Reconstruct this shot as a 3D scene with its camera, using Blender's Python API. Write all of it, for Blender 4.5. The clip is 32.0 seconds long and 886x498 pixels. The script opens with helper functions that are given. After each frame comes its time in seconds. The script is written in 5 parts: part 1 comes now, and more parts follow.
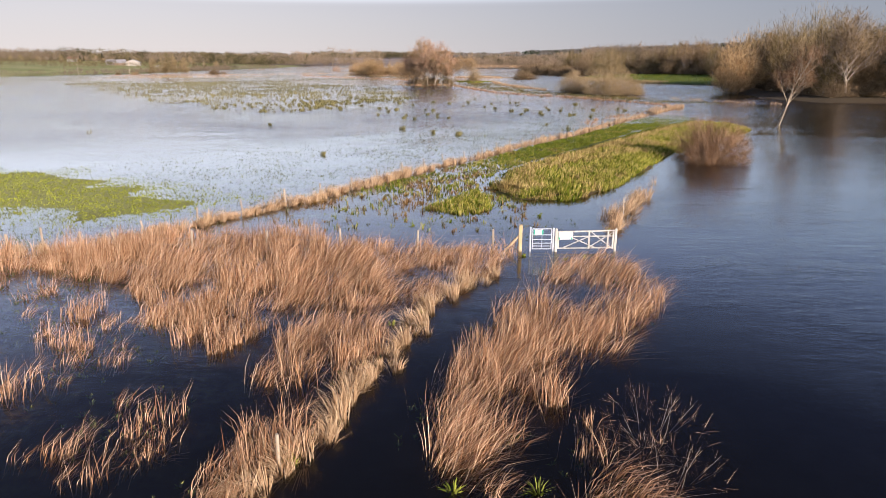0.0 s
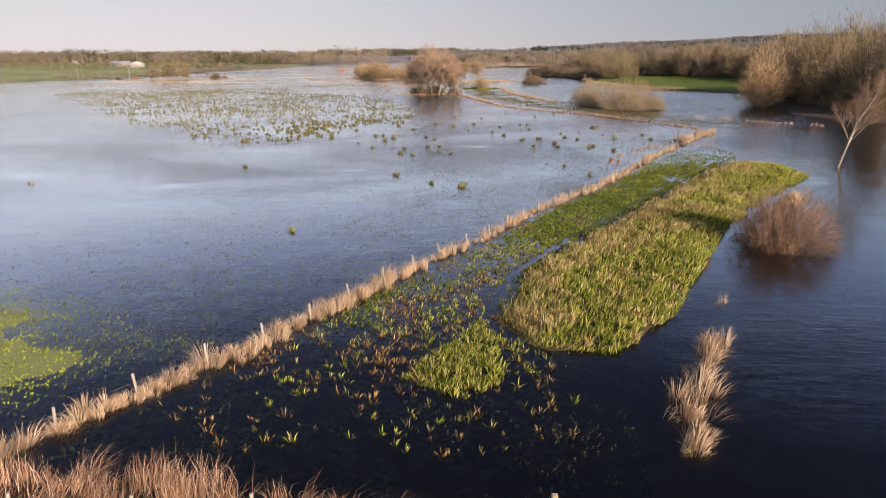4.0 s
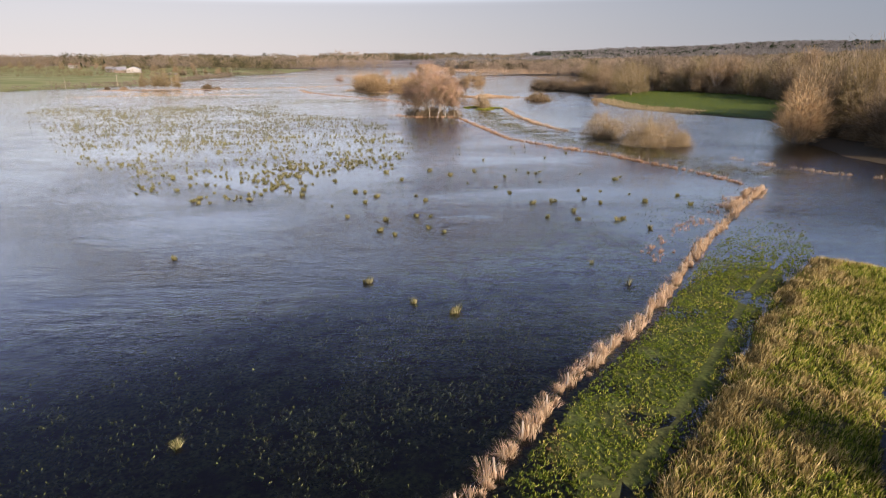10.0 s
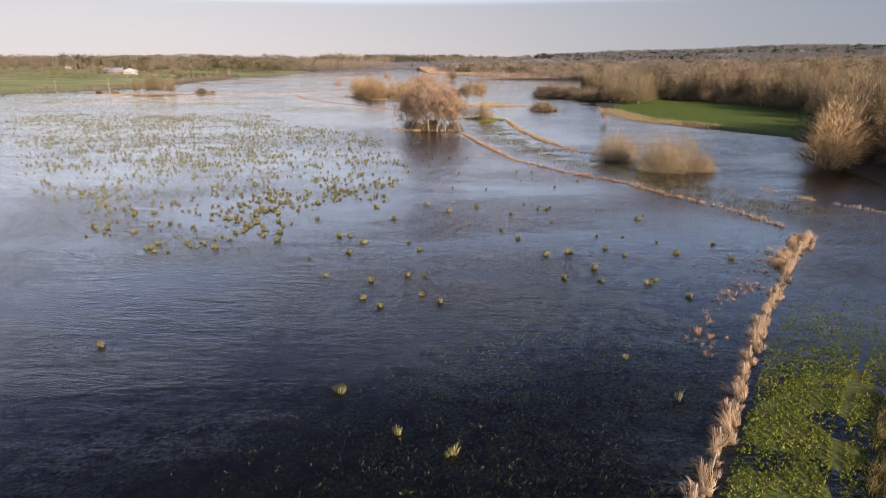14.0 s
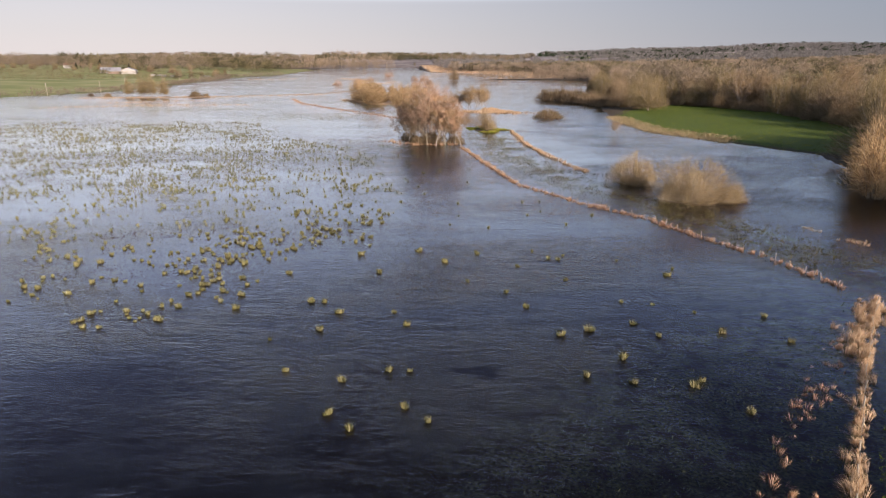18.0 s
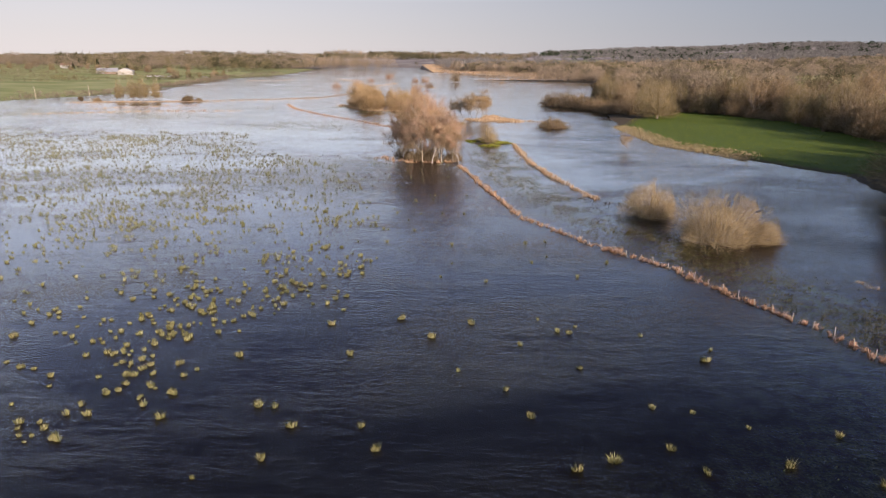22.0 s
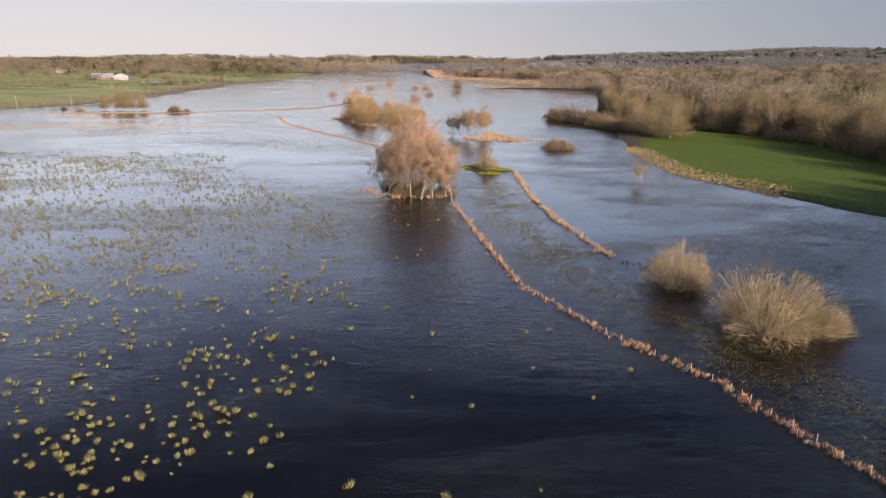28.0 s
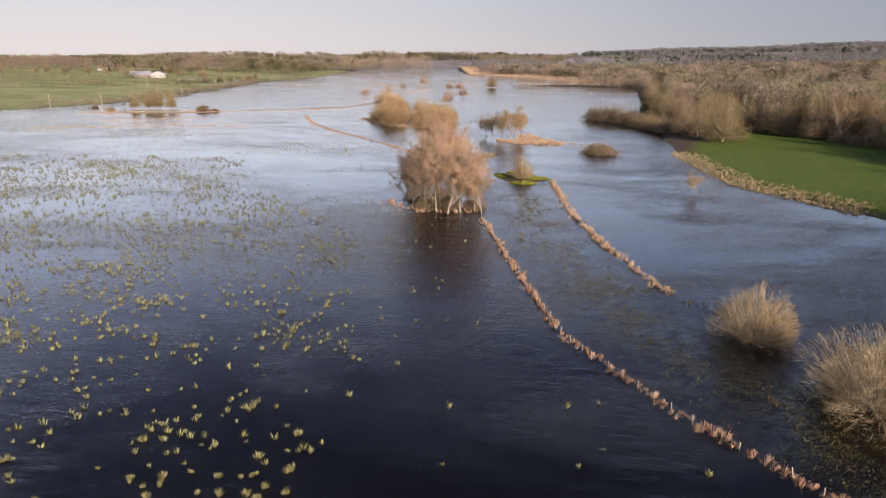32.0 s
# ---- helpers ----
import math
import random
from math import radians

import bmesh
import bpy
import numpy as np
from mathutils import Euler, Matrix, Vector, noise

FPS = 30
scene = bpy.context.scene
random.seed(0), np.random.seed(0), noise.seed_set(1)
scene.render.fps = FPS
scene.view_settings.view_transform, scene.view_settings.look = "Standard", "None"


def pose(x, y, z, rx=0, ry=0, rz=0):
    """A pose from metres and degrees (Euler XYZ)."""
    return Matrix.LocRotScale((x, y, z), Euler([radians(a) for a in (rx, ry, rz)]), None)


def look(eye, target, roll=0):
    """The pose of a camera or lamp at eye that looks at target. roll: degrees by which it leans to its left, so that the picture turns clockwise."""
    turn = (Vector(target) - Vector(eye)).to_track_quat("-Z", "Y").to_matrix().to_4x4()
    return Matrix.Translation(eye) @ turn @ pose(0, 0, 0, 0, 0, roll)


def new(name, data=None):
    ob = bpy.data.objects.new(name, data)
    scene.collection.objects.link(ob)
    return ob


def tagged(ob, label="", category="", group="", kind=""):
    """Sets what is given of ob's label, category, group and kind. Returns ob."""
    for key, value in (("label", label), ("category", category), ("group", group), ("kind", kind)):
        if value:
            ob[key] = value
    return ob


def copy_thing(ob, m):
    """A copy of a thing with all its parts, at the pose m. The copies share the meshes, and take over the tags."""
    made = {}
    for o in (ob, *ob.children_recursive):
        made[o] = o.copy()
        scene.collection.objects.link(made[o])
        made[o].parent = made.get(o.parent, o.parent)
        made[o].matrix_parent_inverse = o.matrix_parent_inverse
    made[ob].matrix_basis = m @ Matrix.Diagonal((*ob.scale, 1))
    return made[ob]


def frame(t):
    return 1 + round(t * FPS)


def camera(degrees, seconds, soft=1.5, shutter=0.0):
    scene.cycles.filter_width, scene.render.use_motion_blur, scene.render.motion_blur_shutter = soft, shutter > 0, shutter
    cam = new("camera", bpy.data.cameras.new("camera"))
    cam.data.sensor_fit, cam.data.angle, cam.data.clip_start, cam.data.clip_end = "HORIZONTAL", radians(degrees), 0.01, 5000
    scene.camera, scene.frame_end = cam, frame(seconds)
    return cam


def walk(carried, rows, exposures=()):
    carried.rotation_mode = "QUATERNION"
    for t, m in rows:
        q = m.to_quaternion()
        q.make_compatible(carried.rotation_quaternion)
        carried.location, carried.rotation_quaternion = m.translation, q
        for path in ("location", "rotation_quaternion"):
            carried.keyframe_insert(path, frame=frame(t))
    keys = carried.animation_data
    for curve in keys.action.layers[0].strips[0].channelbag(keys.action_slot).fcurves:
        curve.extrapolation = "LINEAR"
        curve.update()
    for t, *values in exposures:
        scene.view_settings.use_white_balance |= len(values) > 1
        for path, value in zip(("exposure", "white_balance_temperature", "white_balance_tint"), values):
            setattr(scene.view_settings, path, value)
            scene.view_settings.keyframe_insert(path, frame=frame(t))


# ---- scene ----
EXPO = (0.62, 6180.0, 19.0)
SKY_STEPS = [(0.0, (4.9, 4.6, 4.25)), (0.04, (4.4, 4.25, 4.05)), (0.085, (4.1, 4.05, 4.0)), (0.12, (10.7, 11.6, 12.2)), (0.20, (11.4, 13.0, 14.0)), (0.30, (7.8, 9.4, 13.2)), (0.46, (1.35, 1.75, 3.2)), (1.0, (0.35, 0.52, 0.9))]
SKY_VEIL = 0.9
SKY_STRENGTH = 0.107
SUN_POWER = 5.2

# Camera: a drone that climbs from 10 m to 36 m over the flooded meadows. Rows: t, x, y, z, heading, tilt, lean.
cam = camera(73.4, 32.0, soft=0.85)
FLIGHT = [
    (0.0, -0.00, -0.00, 9.70, 0.568, -17.453, 0.271),
    (1.0, 0.18, 3.92, 10.78, 0.666, -17.432, 0.364),
    (2.0, 0.35, 7.76, 12.03, 0.883, -17.480, 0.494),
    (3.0, 0.58, 11.43, 13.28, 1.205, -17.674, 0.651),
    (3.5, 0.71, 13.24, 13.89, 1.343, -17.772, 0.726),
    (5.5, 1.00, 21.00, 16.05, 1.398, -17.827, 0.808),
    (6.0, 1.08, 22.87, 16.57, 1.436, -17.776, 0.783),
    (7.0, 1.26, 26.63, 17.54, 1.472, -17.681, 0.721),
    (8.0, 1.41, 30.43, 18.49, 1.485, -17.613, 0.643),
    (9.0, 1.55, 34.09, 19.39, 1.490, -17.562, 0.550),
    (10.0, 1.71, 37.83, 20.28, 1.497, -17.489, 0.452),
    (11.0, 1.77, 41.44, 21.08, 1.490, -17.470, 0.354),
    (12.0, 1.78, 45.04, 21.91, 1.498, -17.412, 0.234),
    (13.0, 1.77, 48.71, 22.68, 1.508, -17.365, 0.134),
    (14.0, 1.76, 52.57, 23.39, 1.494, -17.380, 0.101),
    (14.5, 1.78, 54.52, 23.75, 1.517, -17.395, 0.094),
    (16.5, 2.15, 62.49, 25.70, 1.704, -17.510, 0.087),
    (17.0, 2.26, 64.54, 26.19, 1.730, -17.539, 0.085),
    (18.0, 2.48, 68.61, 27.11, 1.764, -17.623, 0.081),
    (19.0, 2.74, 72.71, 28.01, 1.811, -17.694, 0.077),
    (20.0, 3.04, 76.90, 28.92, 1.868, -17.740, 0.065),
    (21.0, 3.40, 81.23, 29.83, 1.911, -17.769, 0.041),
    (22.0, 3.77, 85.50, 30.72, 1.987, -17.768, 0.010),
    (23.0, 4.16, 89.60, 31.62, 2.009, -17.693, -0.024),
    (24.0, 4.55, 93.72, 32.57, 2.044, -17.589, -0.040),
    (25.0, 4.92, 97.83, 33.57, 2.176, -17.461, -0.051),
    (25.5, 5.11, 99.94, 34.09, 2.233, -17.375, -0.061),
    (27.5, 6.05, 107.66, 35.45, 2.224, -17.379, -0.225),
    (28.0, 6.21, 109.75, 35.58, 2.253, -17.476, -0.239),
    (29.0, 6.46, 114.04, 35.77, 2.378, -17.671, -0.242),
    (29.5, 6.55, 116.22, 35.87, 2.445, -17.744, -0.222),
    (30.0, 6.61, 118.46, 35.97, 2.484, -17.790, -0.188),
    (30.5, 6.64, 120.66, 36.05, 2.868, -17.782, -0.149),
    (31.0, 6.65, 122.86, 36.11, 3.746, -17.792, -0.109),
    (31.5, 6.66, 125.08, 36.15, 4.665, -17.770, -0.068),
    (32.0, 6.66, 127.31, 36.18, 5.595, -17.795, -0.030),
]
walk(cam, [(t, pose(x, y, z, 0, 0, h) @ pose(0, 0, 0, 90 + p, 0, 0) @ pose(0, 0, 0, 0, 0, -r))
           for t, x, y, z, h, p, r in FLIGHT], exposures=[(0.0, *EXPO), (32.0, *EXPO)])

# Light: low winter sun behind the camera's right shoulder, hazy pale sky.
SUN_TO = Vector((0.57, -0.80, 0.31)).normalized()
world = bpy.data.worlds.new("winter_sky")
scene.world = world
world.use_nodes = True
wt = world.node_tree
wt.nodes.clear()
w_out = wt.nodes.new("ShaderNodeOutputWorld")
w_bg = wt.nodes.new("ShaderNodeBackground")
sky = wt.nodes.new("ShaderNodeTexSky")
sky.sky_type, sky.sun_disc = 'NISHITA', False
sky.sun_elevation = math.asin(SUN_TO.z)
sky.sun_rotation = math.atan2(SUN_TO.x, SUN_TO.y)
sky.air_density, sky.dust_density, sky.ozone_density = 1.0, 1.5, 1.5
w_geo = wt.nodes.new("ShaderNodeTexCoord")
w_sep = wt.nodes.new("ShaderNodeSeparateXYZ")
wt.links.new(w_geo.outputs["Generated"], w_sep.inputs[0])
w_ramp = wt.nodes.new("ShaderNodeValToRGB")
wt.links.new(w_sep.outputs["Z"], w_ramp.inputs[0])
for k, (pos, col) in enumerate(SKY_STEPS):
    e = w_ramp.color_ramp.elements[k] if k < 2 else w_ramp.color_ramp.elements.new(pos)
    e.position, e.color = pos, (*col, 1)
w_mix = wt.nodes.new("ShaderNodeMixRGB")
w_mix.blend_type = 'MIX'
w_mix.inputs[0].default_value = SKY_VEIL
wt.links.new(sky.outputs[0], w_mix.inputs[1])
wt.links.new(w_ramp.outputs[0], w_mix.inputs[2])
# clear air scatters least at right angles to the sun
w_dot = wt.nodes.new("ShaderNodeVectorMath")
w_dot.operation = 'DOT_PRODUCT'
w_dot.inputs[1].default_value = SUN_TO
wt.links.new(w_geo.outputs["Generated"], w_dot.inputs[0])
w_sq = wt.nodes.new("ShaderNodeMath")
w_sq.operation = 'MULTIPLY'
wt.links.new(w_dot.outputs["Value"], w_sq.inputs[0])
wt.links.new(w_dot.outputs["Value"], w_sq.inputs[1])
w_phase = wt.nodes.new("ShaderNodeVectorMath")
w_phase.operation = 'MULTIPLY_ADD'
w_phase.inputs[1].default_value, w_phase.inputs[2].default_value = (0.70, 0.60, 0.50), (0.43, 0.50, 0.57)
wt.links.new(w_sq.outputs[0], w_phase.inputs[0])
w_scat = wt.nodes.new("ShaderNodeVectorMath")
w_scat.operation = 'MULTIPLY'
wt.links.new(w_mix.outputs[0], w_scat.inputs[0])
wt.links.new(w_phase.outputs[0], w_scat.inputs[1])
wt.links.new(w_scat.outputs[0], w_bg.inputs[0])
w_bg.inputs[1].default_value = SKY_STRENGTH
wt.links.new(w_bg.outputs[0], w_out.inputs[0])

sun = new("sun", bpy.data.lights.new("sun", 'SUN'))
sun.data.energy, sun.data.angle, sun.data.color = SUN_POWER, radians(0.6), (1.0, 0.86, 0.70)
sun.matrix_world = look(SUN_TO * 100, (0, 0, 0))

# ---- materials ----
class Nodes:
    """A small hand for node trees."""
    def __init__(self, name):
        self.mat = bpy.data.materials.new(name)
        self.mat.use_nodes = True
        self.t = self.mat.node_tree
        self.t.nodes.clear()
        self.out = self.t.nodes.new("ShaderNodeOutputMaterial")

    def n(self, kind, **inputs):
        node = self.t.nodes.new(kind)
        for k, v in inputs.items():
            key = int(k[1:]) if k[0] == "i" and k[1:].isdigit() else k.replace("_", " ")
            if isinstance(v, bpy.types.NodeSocket):
                self.t.links.new(v, node.inputs[key])
            else:
                node.inputs[key].default_value = v
        return node

    def pos(self):
        return self.n("ShaderNodeNewGeometry").outputs["Position"]

    def noise(self, scale, vec=None, detail=3.0, rough=0.6):
        return self.n("ShaderNodeTexNoise", Vector=vec or self.pos(), Scale=scale, Detail=detail, Roughness=rough).outputs["Fac"]

    def ramp(self, fac, steps):
        r = self.n("ShaderNodeValToRGB", Fac=fac)
        for k, (p, c) in enumerate(steps):
            e = r.color_ramp.elements[k] if k < 2 else r.color_ramp.elements.new(p)
            e.position, e.color = p, (c, c, c, 1) if isinstance(c, float) else (*c, 1)
        return r.outputs["Color"]

    def mix(self, fac, a, b, mode='MIX'):
        m = self.t.nodes.new("ShaderNodeMixRGB")
        m.blend_type = mode
        for key, v in ((0, fac), (1, a), (2, b)):
            if isinstance(v, bpy.types.NodeSocket):
                self.t.links.new(v, m.inputs[key])
            else:
                m.inputs[key].default_value = v if key == 0 else (*v, 1)
        return m.outputs[0]

    def math(self, op, a, b=0.5):
        m = self.t.nodes.new("ShaderNodeMath")
        m.operation = op
        for key, v in ((0, a), (1, b)):
            if isinstance(v, bpy.types.NodeSocket):
                self.t.links.new(v, m.inputs[key])
            else:
                m.inputs[key].default_value = v
        return m.outputs[0]

    def attr(self, name):
        a = self.n("ShaderNodeAttribute")
        a.attribute_name = name
        return a.outputs["Fac"]

    def bump(self, height, strength, dist=0.05):
        return self.n("ShaderNodeBump", Strength=strength, Distance=dist, Height=height).outputs[0]

    def finish(self, shader):
        self.t.links.new(shader, self.out.inputs[0])
        return self.mat

    def solid(self, color, rough=0.8, normal=None, metal=0.0, spec=0.3):
        kw = dict(Base_Color=color if isinstance(color, bpy.types.NodeSocket) else (*color, 1), Roughness=rough, Metallic=metal)
        p = self.n("ShaderNodeBsdfPrincipled", **kw)
        p.inputs["Specular IOR Level"].default_value = spec
        if normal:
            self.t.links.new(normal, p.inputs["Normal"])
        return self.finish(p.outputs[0])


def plant_mat(name, steps, rough=0.75, patch=0.25, glow=0.3, own_tone=0.0):
    """Stalks, blades and twigs: colour varies stalk by stalk and in patches; light passes partly through."""
    m = Nodes(name)
    island = m.n("ShaderNodeNewGeometry").outputs["Random Per Island"]
    col = m.ramp(island, steps)
    spots = m.ramp(m.noise(0.45), [(0.3, 0.62), (0.7, 1.15)])
    col = m.mix(min(1.0, patch * 3), col, spots, 'MULTIPLY')
    own = m.ramp(m.n("ShaderNodeObjectInfo").outputs["Random"], [(0.0, (0.62, 0.60, 0.56)), (0.5, (0.95, 0.95, 0.95)), (1.0, (1.28, 1.22, 1.12))])
    col = m.mix(own_tone, col, own, 'MULTIPLY')
    d = m.n("ShaderNodeBsdfDiffuse", Color=col)
    tr = m.n("ShaderNodeBsdfTranslucent", Color=col)
    mx = m.n("ShaderNodeMixShader", Fac=glow, i1=d.outputs[0], i2=tr.outputs[0])
    return m.finish(mx.outputs[0])


def wood_mat(name, a, b, rough=0.85, scale=6.0):
    m = Nodes(name)
    co = m.n("ShaderNodeTexCoord").outputs["Object"]
    st = m.n("ShaderNodeMapping", Vector=co, Scale=(1, 1, 0.12)).outputs[0]
    fac = m.noise(scale, st, 5.0)
    big = m.noise(0.8)
    col = m.mix(m.ramp(fac, [(0.35, 0.0), (0.65, 1.0)]), a, b)
    col = m.mix(0.5, col, m.ramp(big, [(0.3, 0.6), (0.7, 1.1)]), 'MULTIPLY')
    return m.solid(col, rough, m.bump(fac, 0.5, 0.02))


def ground_material():
    m = Nodes("wet_earth_and_grass")
    fine, mid, big = m.noise(3.5, detail=5.0), m.noise(0.5), m.noise(0.035)
    mud = m.mix(mid, (0.055, 0.034, 0.020), (0.105, 0.068, 0.040))
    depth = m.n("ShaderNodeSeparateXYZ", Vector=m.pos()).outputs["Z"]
    # deep bed painted darker, for the light that deep water would absorb
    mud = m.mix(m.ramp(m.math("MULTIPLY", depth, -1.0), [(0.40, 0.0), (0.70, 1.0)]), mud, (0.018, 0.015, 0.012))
    weed = m.mix(m.ramp(fine, [(0.35, 0.0), (0.65, 1.0)]), (0.05, 0.055, 0.016), (0.24, 0.26, 0.07))
    weed_cover = m.math('MULTIPLY', m.attr("weed"), m.ramp(mid, [(0.36, 0.05), (0.60, 1.0)]))
    col = m.mix(weed_cover, mud, weed)
    turf = m.mix(m.ramp(fine, [(0.3, 0.0), (0.7, 1.0)]), (0.032, 0.062, 0.006), (0.100, 0.145, 0.016))
    turf = m.mix(m.ramp(mid, [(0.4, 0.0), (0.7, 0.6)]), turf, (0.14, 0.165, 0.022))
    turf = m.mix(m.ramp(big, [(0.35, 0.0), (0.65, 0.5)]), turf, (0.085, 0.12, 0.018))
    col = m.mix(m.attr("turf"), col, turf)
    pale = m.mix(m.ramp(m.noise(0.02), [(0.35, 0.0), (0.65, 1.0)]), (0.20, 0.22, 0.065), (0.33, 0.315, 0.13))
    col = m.mix(m.attr("pasture"), col, pale)
    litter = m.mix(m.ramp(fine, [(0.3, 0.0), (0.7, 1.0)]), (0.045, 0.034, 0.020), (0.12, 0.09, 0.05))
    col = m.mix(m.attr("litter"), col, litter)
    straw = m.mix(m.ramp(mid, [(0.3, 0.0), (0.7, 1.0)]), (0.42, 0.31, 0.205), (0.60, 0.47, 0.335))
    col = m.mix(m.attr("straw"), col, straw)
    # distant woods' ground colour, paled and greyed to paint in the haze
    hazed_canopy = m.mix(m.ramp(m.noise(0.012), [(0.4, 0.0), (0.6, 1.0)]), (0.22, 0.185, 0.165), (0.34, 0.295, 0.265))
    col = m.mix(m.attr("hazed_canopy"), col, hazed_canopy)
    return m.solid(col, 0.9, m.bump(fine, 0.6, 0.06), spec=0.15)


def water_material():
    """Flood water: clear over the bed, glossy by its refractive index, ruffled by wind in broad patches."""
    m = Nodes("flood_water")
    p = m.pos()
    wind = m.n("ShaderNodeMapping", Vector=p, Rotation=(0, 0, 0.25), Scale=(0.5, 1.0, 1.0)).outputs[0]
    patch = m.n("ShaderNodeTexNoise", Vector=wind, Scale=0.028, Detail=6.0, Roughness=0.6, Distortion=1.1).outputs["Fac"]
    ruffle = m.ramp(patch, [(0.40, 0.28), (0.50, 0.50), (0.64, 1.05)])
    gust = m.n("ShaderNodeMapping", Vector=p, Rotation=(0, 0, 0.30), Scale=(0.30, 1.0, 1.0)).outputs[0]
    streak = m.ramp(m.noise(0.22, gust, 7.0, 0.74), [(0.38, 0.25), (0.62, 1.3)])
    ruffle = m.math('MULTIPLY', m.math('MULTIPLY', ruffle, streak), m.attr("wind"))
    chop = m.noise(1.6, wind, 5.0, 0.62)
    crest = m.n("ShaderNodeMapping", Vector=p, Rotation=(0, 0, 0.15), Scale=(0.28, 1.0, 1.0)).outputs[0]
    swell = m.noise(0.45, crest, 3.0, 0.6)
    h = m.math('ADD', m.math('MULTIPLY', chop, ruffle), m.math('MULTIPLY', swell, m.math('ADD', m.math('MULTIPLY', ruffle, 0.28), 0.10)))
    nrm = m.bump(h, 0.8, 0.125)
    fr = m.n("ShaderNodeFresnel", IOR=1.333, Normal=nrm)
    clear = m.n("ShaderNodeBsdfTransparent", Color=(0.80, 0.73, 0.58, 1))
    gloss = m.n("ShaderNodeBsdfGlossy", Color=(1, 1, 1, 1), Roughness=m.math("ADD", m.math("MULTIPLY", ruffle, 0.10), 0.03), Normal=nrm)
    silt = m.n("ShaderNodeBsdfDiffuse", Color=(0.024, 0.020, 0.016, 1))
    body = m.n("ShaderNodeMixShader", Fac=0.08, i1=clear.outputs[0], i2=silt.outputs[0])
    mx = m.n("ShaderNodeMixShader", Fac=fr.outputs[0], i1=body.outputs[0], i2=gloss.outputs[0])
    return m.finish(mx.outputs[0])


GROUND = ground_material()
WATER = water_material()
REED = plant_mat("dry_reed", [(0.0, (0.17, 0.078, 0.038)), (0.45, (0.53, 0.30, 0.160)), (1.0, (0.82, 0.57, 0.36))], patch=0.25, glow=0.15)
HAY = plant_mat("bleached_grass", [(0.0, (0.36, 0.23, 0.13)), (0.5, (0.58, 0.39, 0.22)), (1.0, (0.76, 0.58, 0.37))], patch=0.2, glow=0.2)
TUFT = plant_mat("tussock_grass", [(0.0, (0.045, 0.085, 0.008)), (0.4, (0.20, 0.235, 0.024)), (0.75, (0.43, 0.385, 0.07)), (1.0, (0.60, 0.47, 0.20))], glow=0.15)
STRAWTUFT = plant_mat("dead_tussock", [(0.0, (0.16, 0.115, 0.04)), (0.5, (0.44, 0.32, 0.11)), (1.0, (0.68, 0.53, 0.24))], glow=0.15)
PALETUFT = plant_mat("pale_tussock", [(0.0, (0.16, 0.115, 0.05)), (0.5, (0.42, 0.32, 0.165)), (1.0, (0.64, 0.52, 0.32))], glow=0.15)
RUST = plant_mat("rusty_weed", [(0.0, (0.06, 0.030, 0.012)), (0.5, (0.26, 0.145, 0.05)), (1.0, (0.46, 0.31, 0.12))], glow=0.1)
GREEN = plant_mat("fresh_grass", [(0.0, (0.055, 0.095, 0.010)), (0.55, (0.15, 0.195, 0.022)), (1.0, (0.36, 0.335, 0.06))], glow=0.2)
LEAF = plant_mat("dock_leaf", [(0.0, (0.13, 0.16, 0.02)), (1.0, (0.40, 0.42, 0.07))], glow=0.2)
WEED = plant_mat("drowned_weed", [(0.0, (0.045, 0.042, 0.016)), (0.6, (0.14, 0.12, 0.042)), (1.0, (0.32, 0.255, 0.10))], glow=0.1)
WEED_GREEN = plant_mat("green_weed", [(0.0, (0.055, 0.070, 0.022)), (0.6, (0.145, 0.160, 0.050)), (1.0, (0.25, 0.25, 0.085))], glow=0.1)
RUSH = plant_mat("rush", [(0.0, (0.09, 0.085, 0.028)), (0.5, (0.25, 0.225, 0.085)), (1.0, (0.46, 0.40, 0.20))], glow=0.15)
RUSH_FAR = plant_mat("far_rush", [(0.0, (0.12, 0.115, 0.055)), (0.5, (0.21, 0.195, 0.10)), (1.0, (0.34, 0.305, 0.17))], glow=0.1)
BARK = wood_mat("grey_brown_bark", (0.20, 0.155, 0.10), (0.44, 0.36, 0.25))
BARK_GREY = wood_mat("grey_bark", (0.22, 0.175, 0.135), (0.48, 0.40, 0.32))
BARK_PALE = wood_mat("pale_bark", (0.30, 0.24, 0.18), (0.52, 0.45, 0.36))
TWIG = plant_mat("brown_twigs", [(0.0, (0.09, 0.062, 0.036)), (0.5, (0.25, 0.18, 0.105)), (1.0, (0.46, 0.35, 0.21))], glow=0.12, own_tone=1.0)
TWIG_OAK = plant_mat("olive_twigs", [(0.0, (0.08, 0.062, 0.028)), (0.5, (0.25, 0.19, 0.095)), (1.0, (0.46, 0.36, 0.19))], glow=0.12, own_tone=1.0)
TWIG_WILLOW = plant_mat("willow_twigs", [(0.0, (0.18, 0.11, 0.05)), (0.5, (0.44, 0.295, 0.15)), (1.0, (0.64, 0.47, 0.26))], glow=0.15, own_tone=1.0)
TWIG_TAN = plant_mat("tan_twigs", [(0.0, (0.15, 0.10, 0.045)), (0.5, (0.40, 0.29, 0.15)), (1.0, (0.62, 0.49, 0.29))], glow=0.15)
TWIG_RED = plant_mat("red_twigs", [(0.0, (0.14, 0.075, 0.04)), (0.5, (0.30, 0.18, 0.10)), (1.0, (0.46, 0.30, 0.18))], glow=0.12)
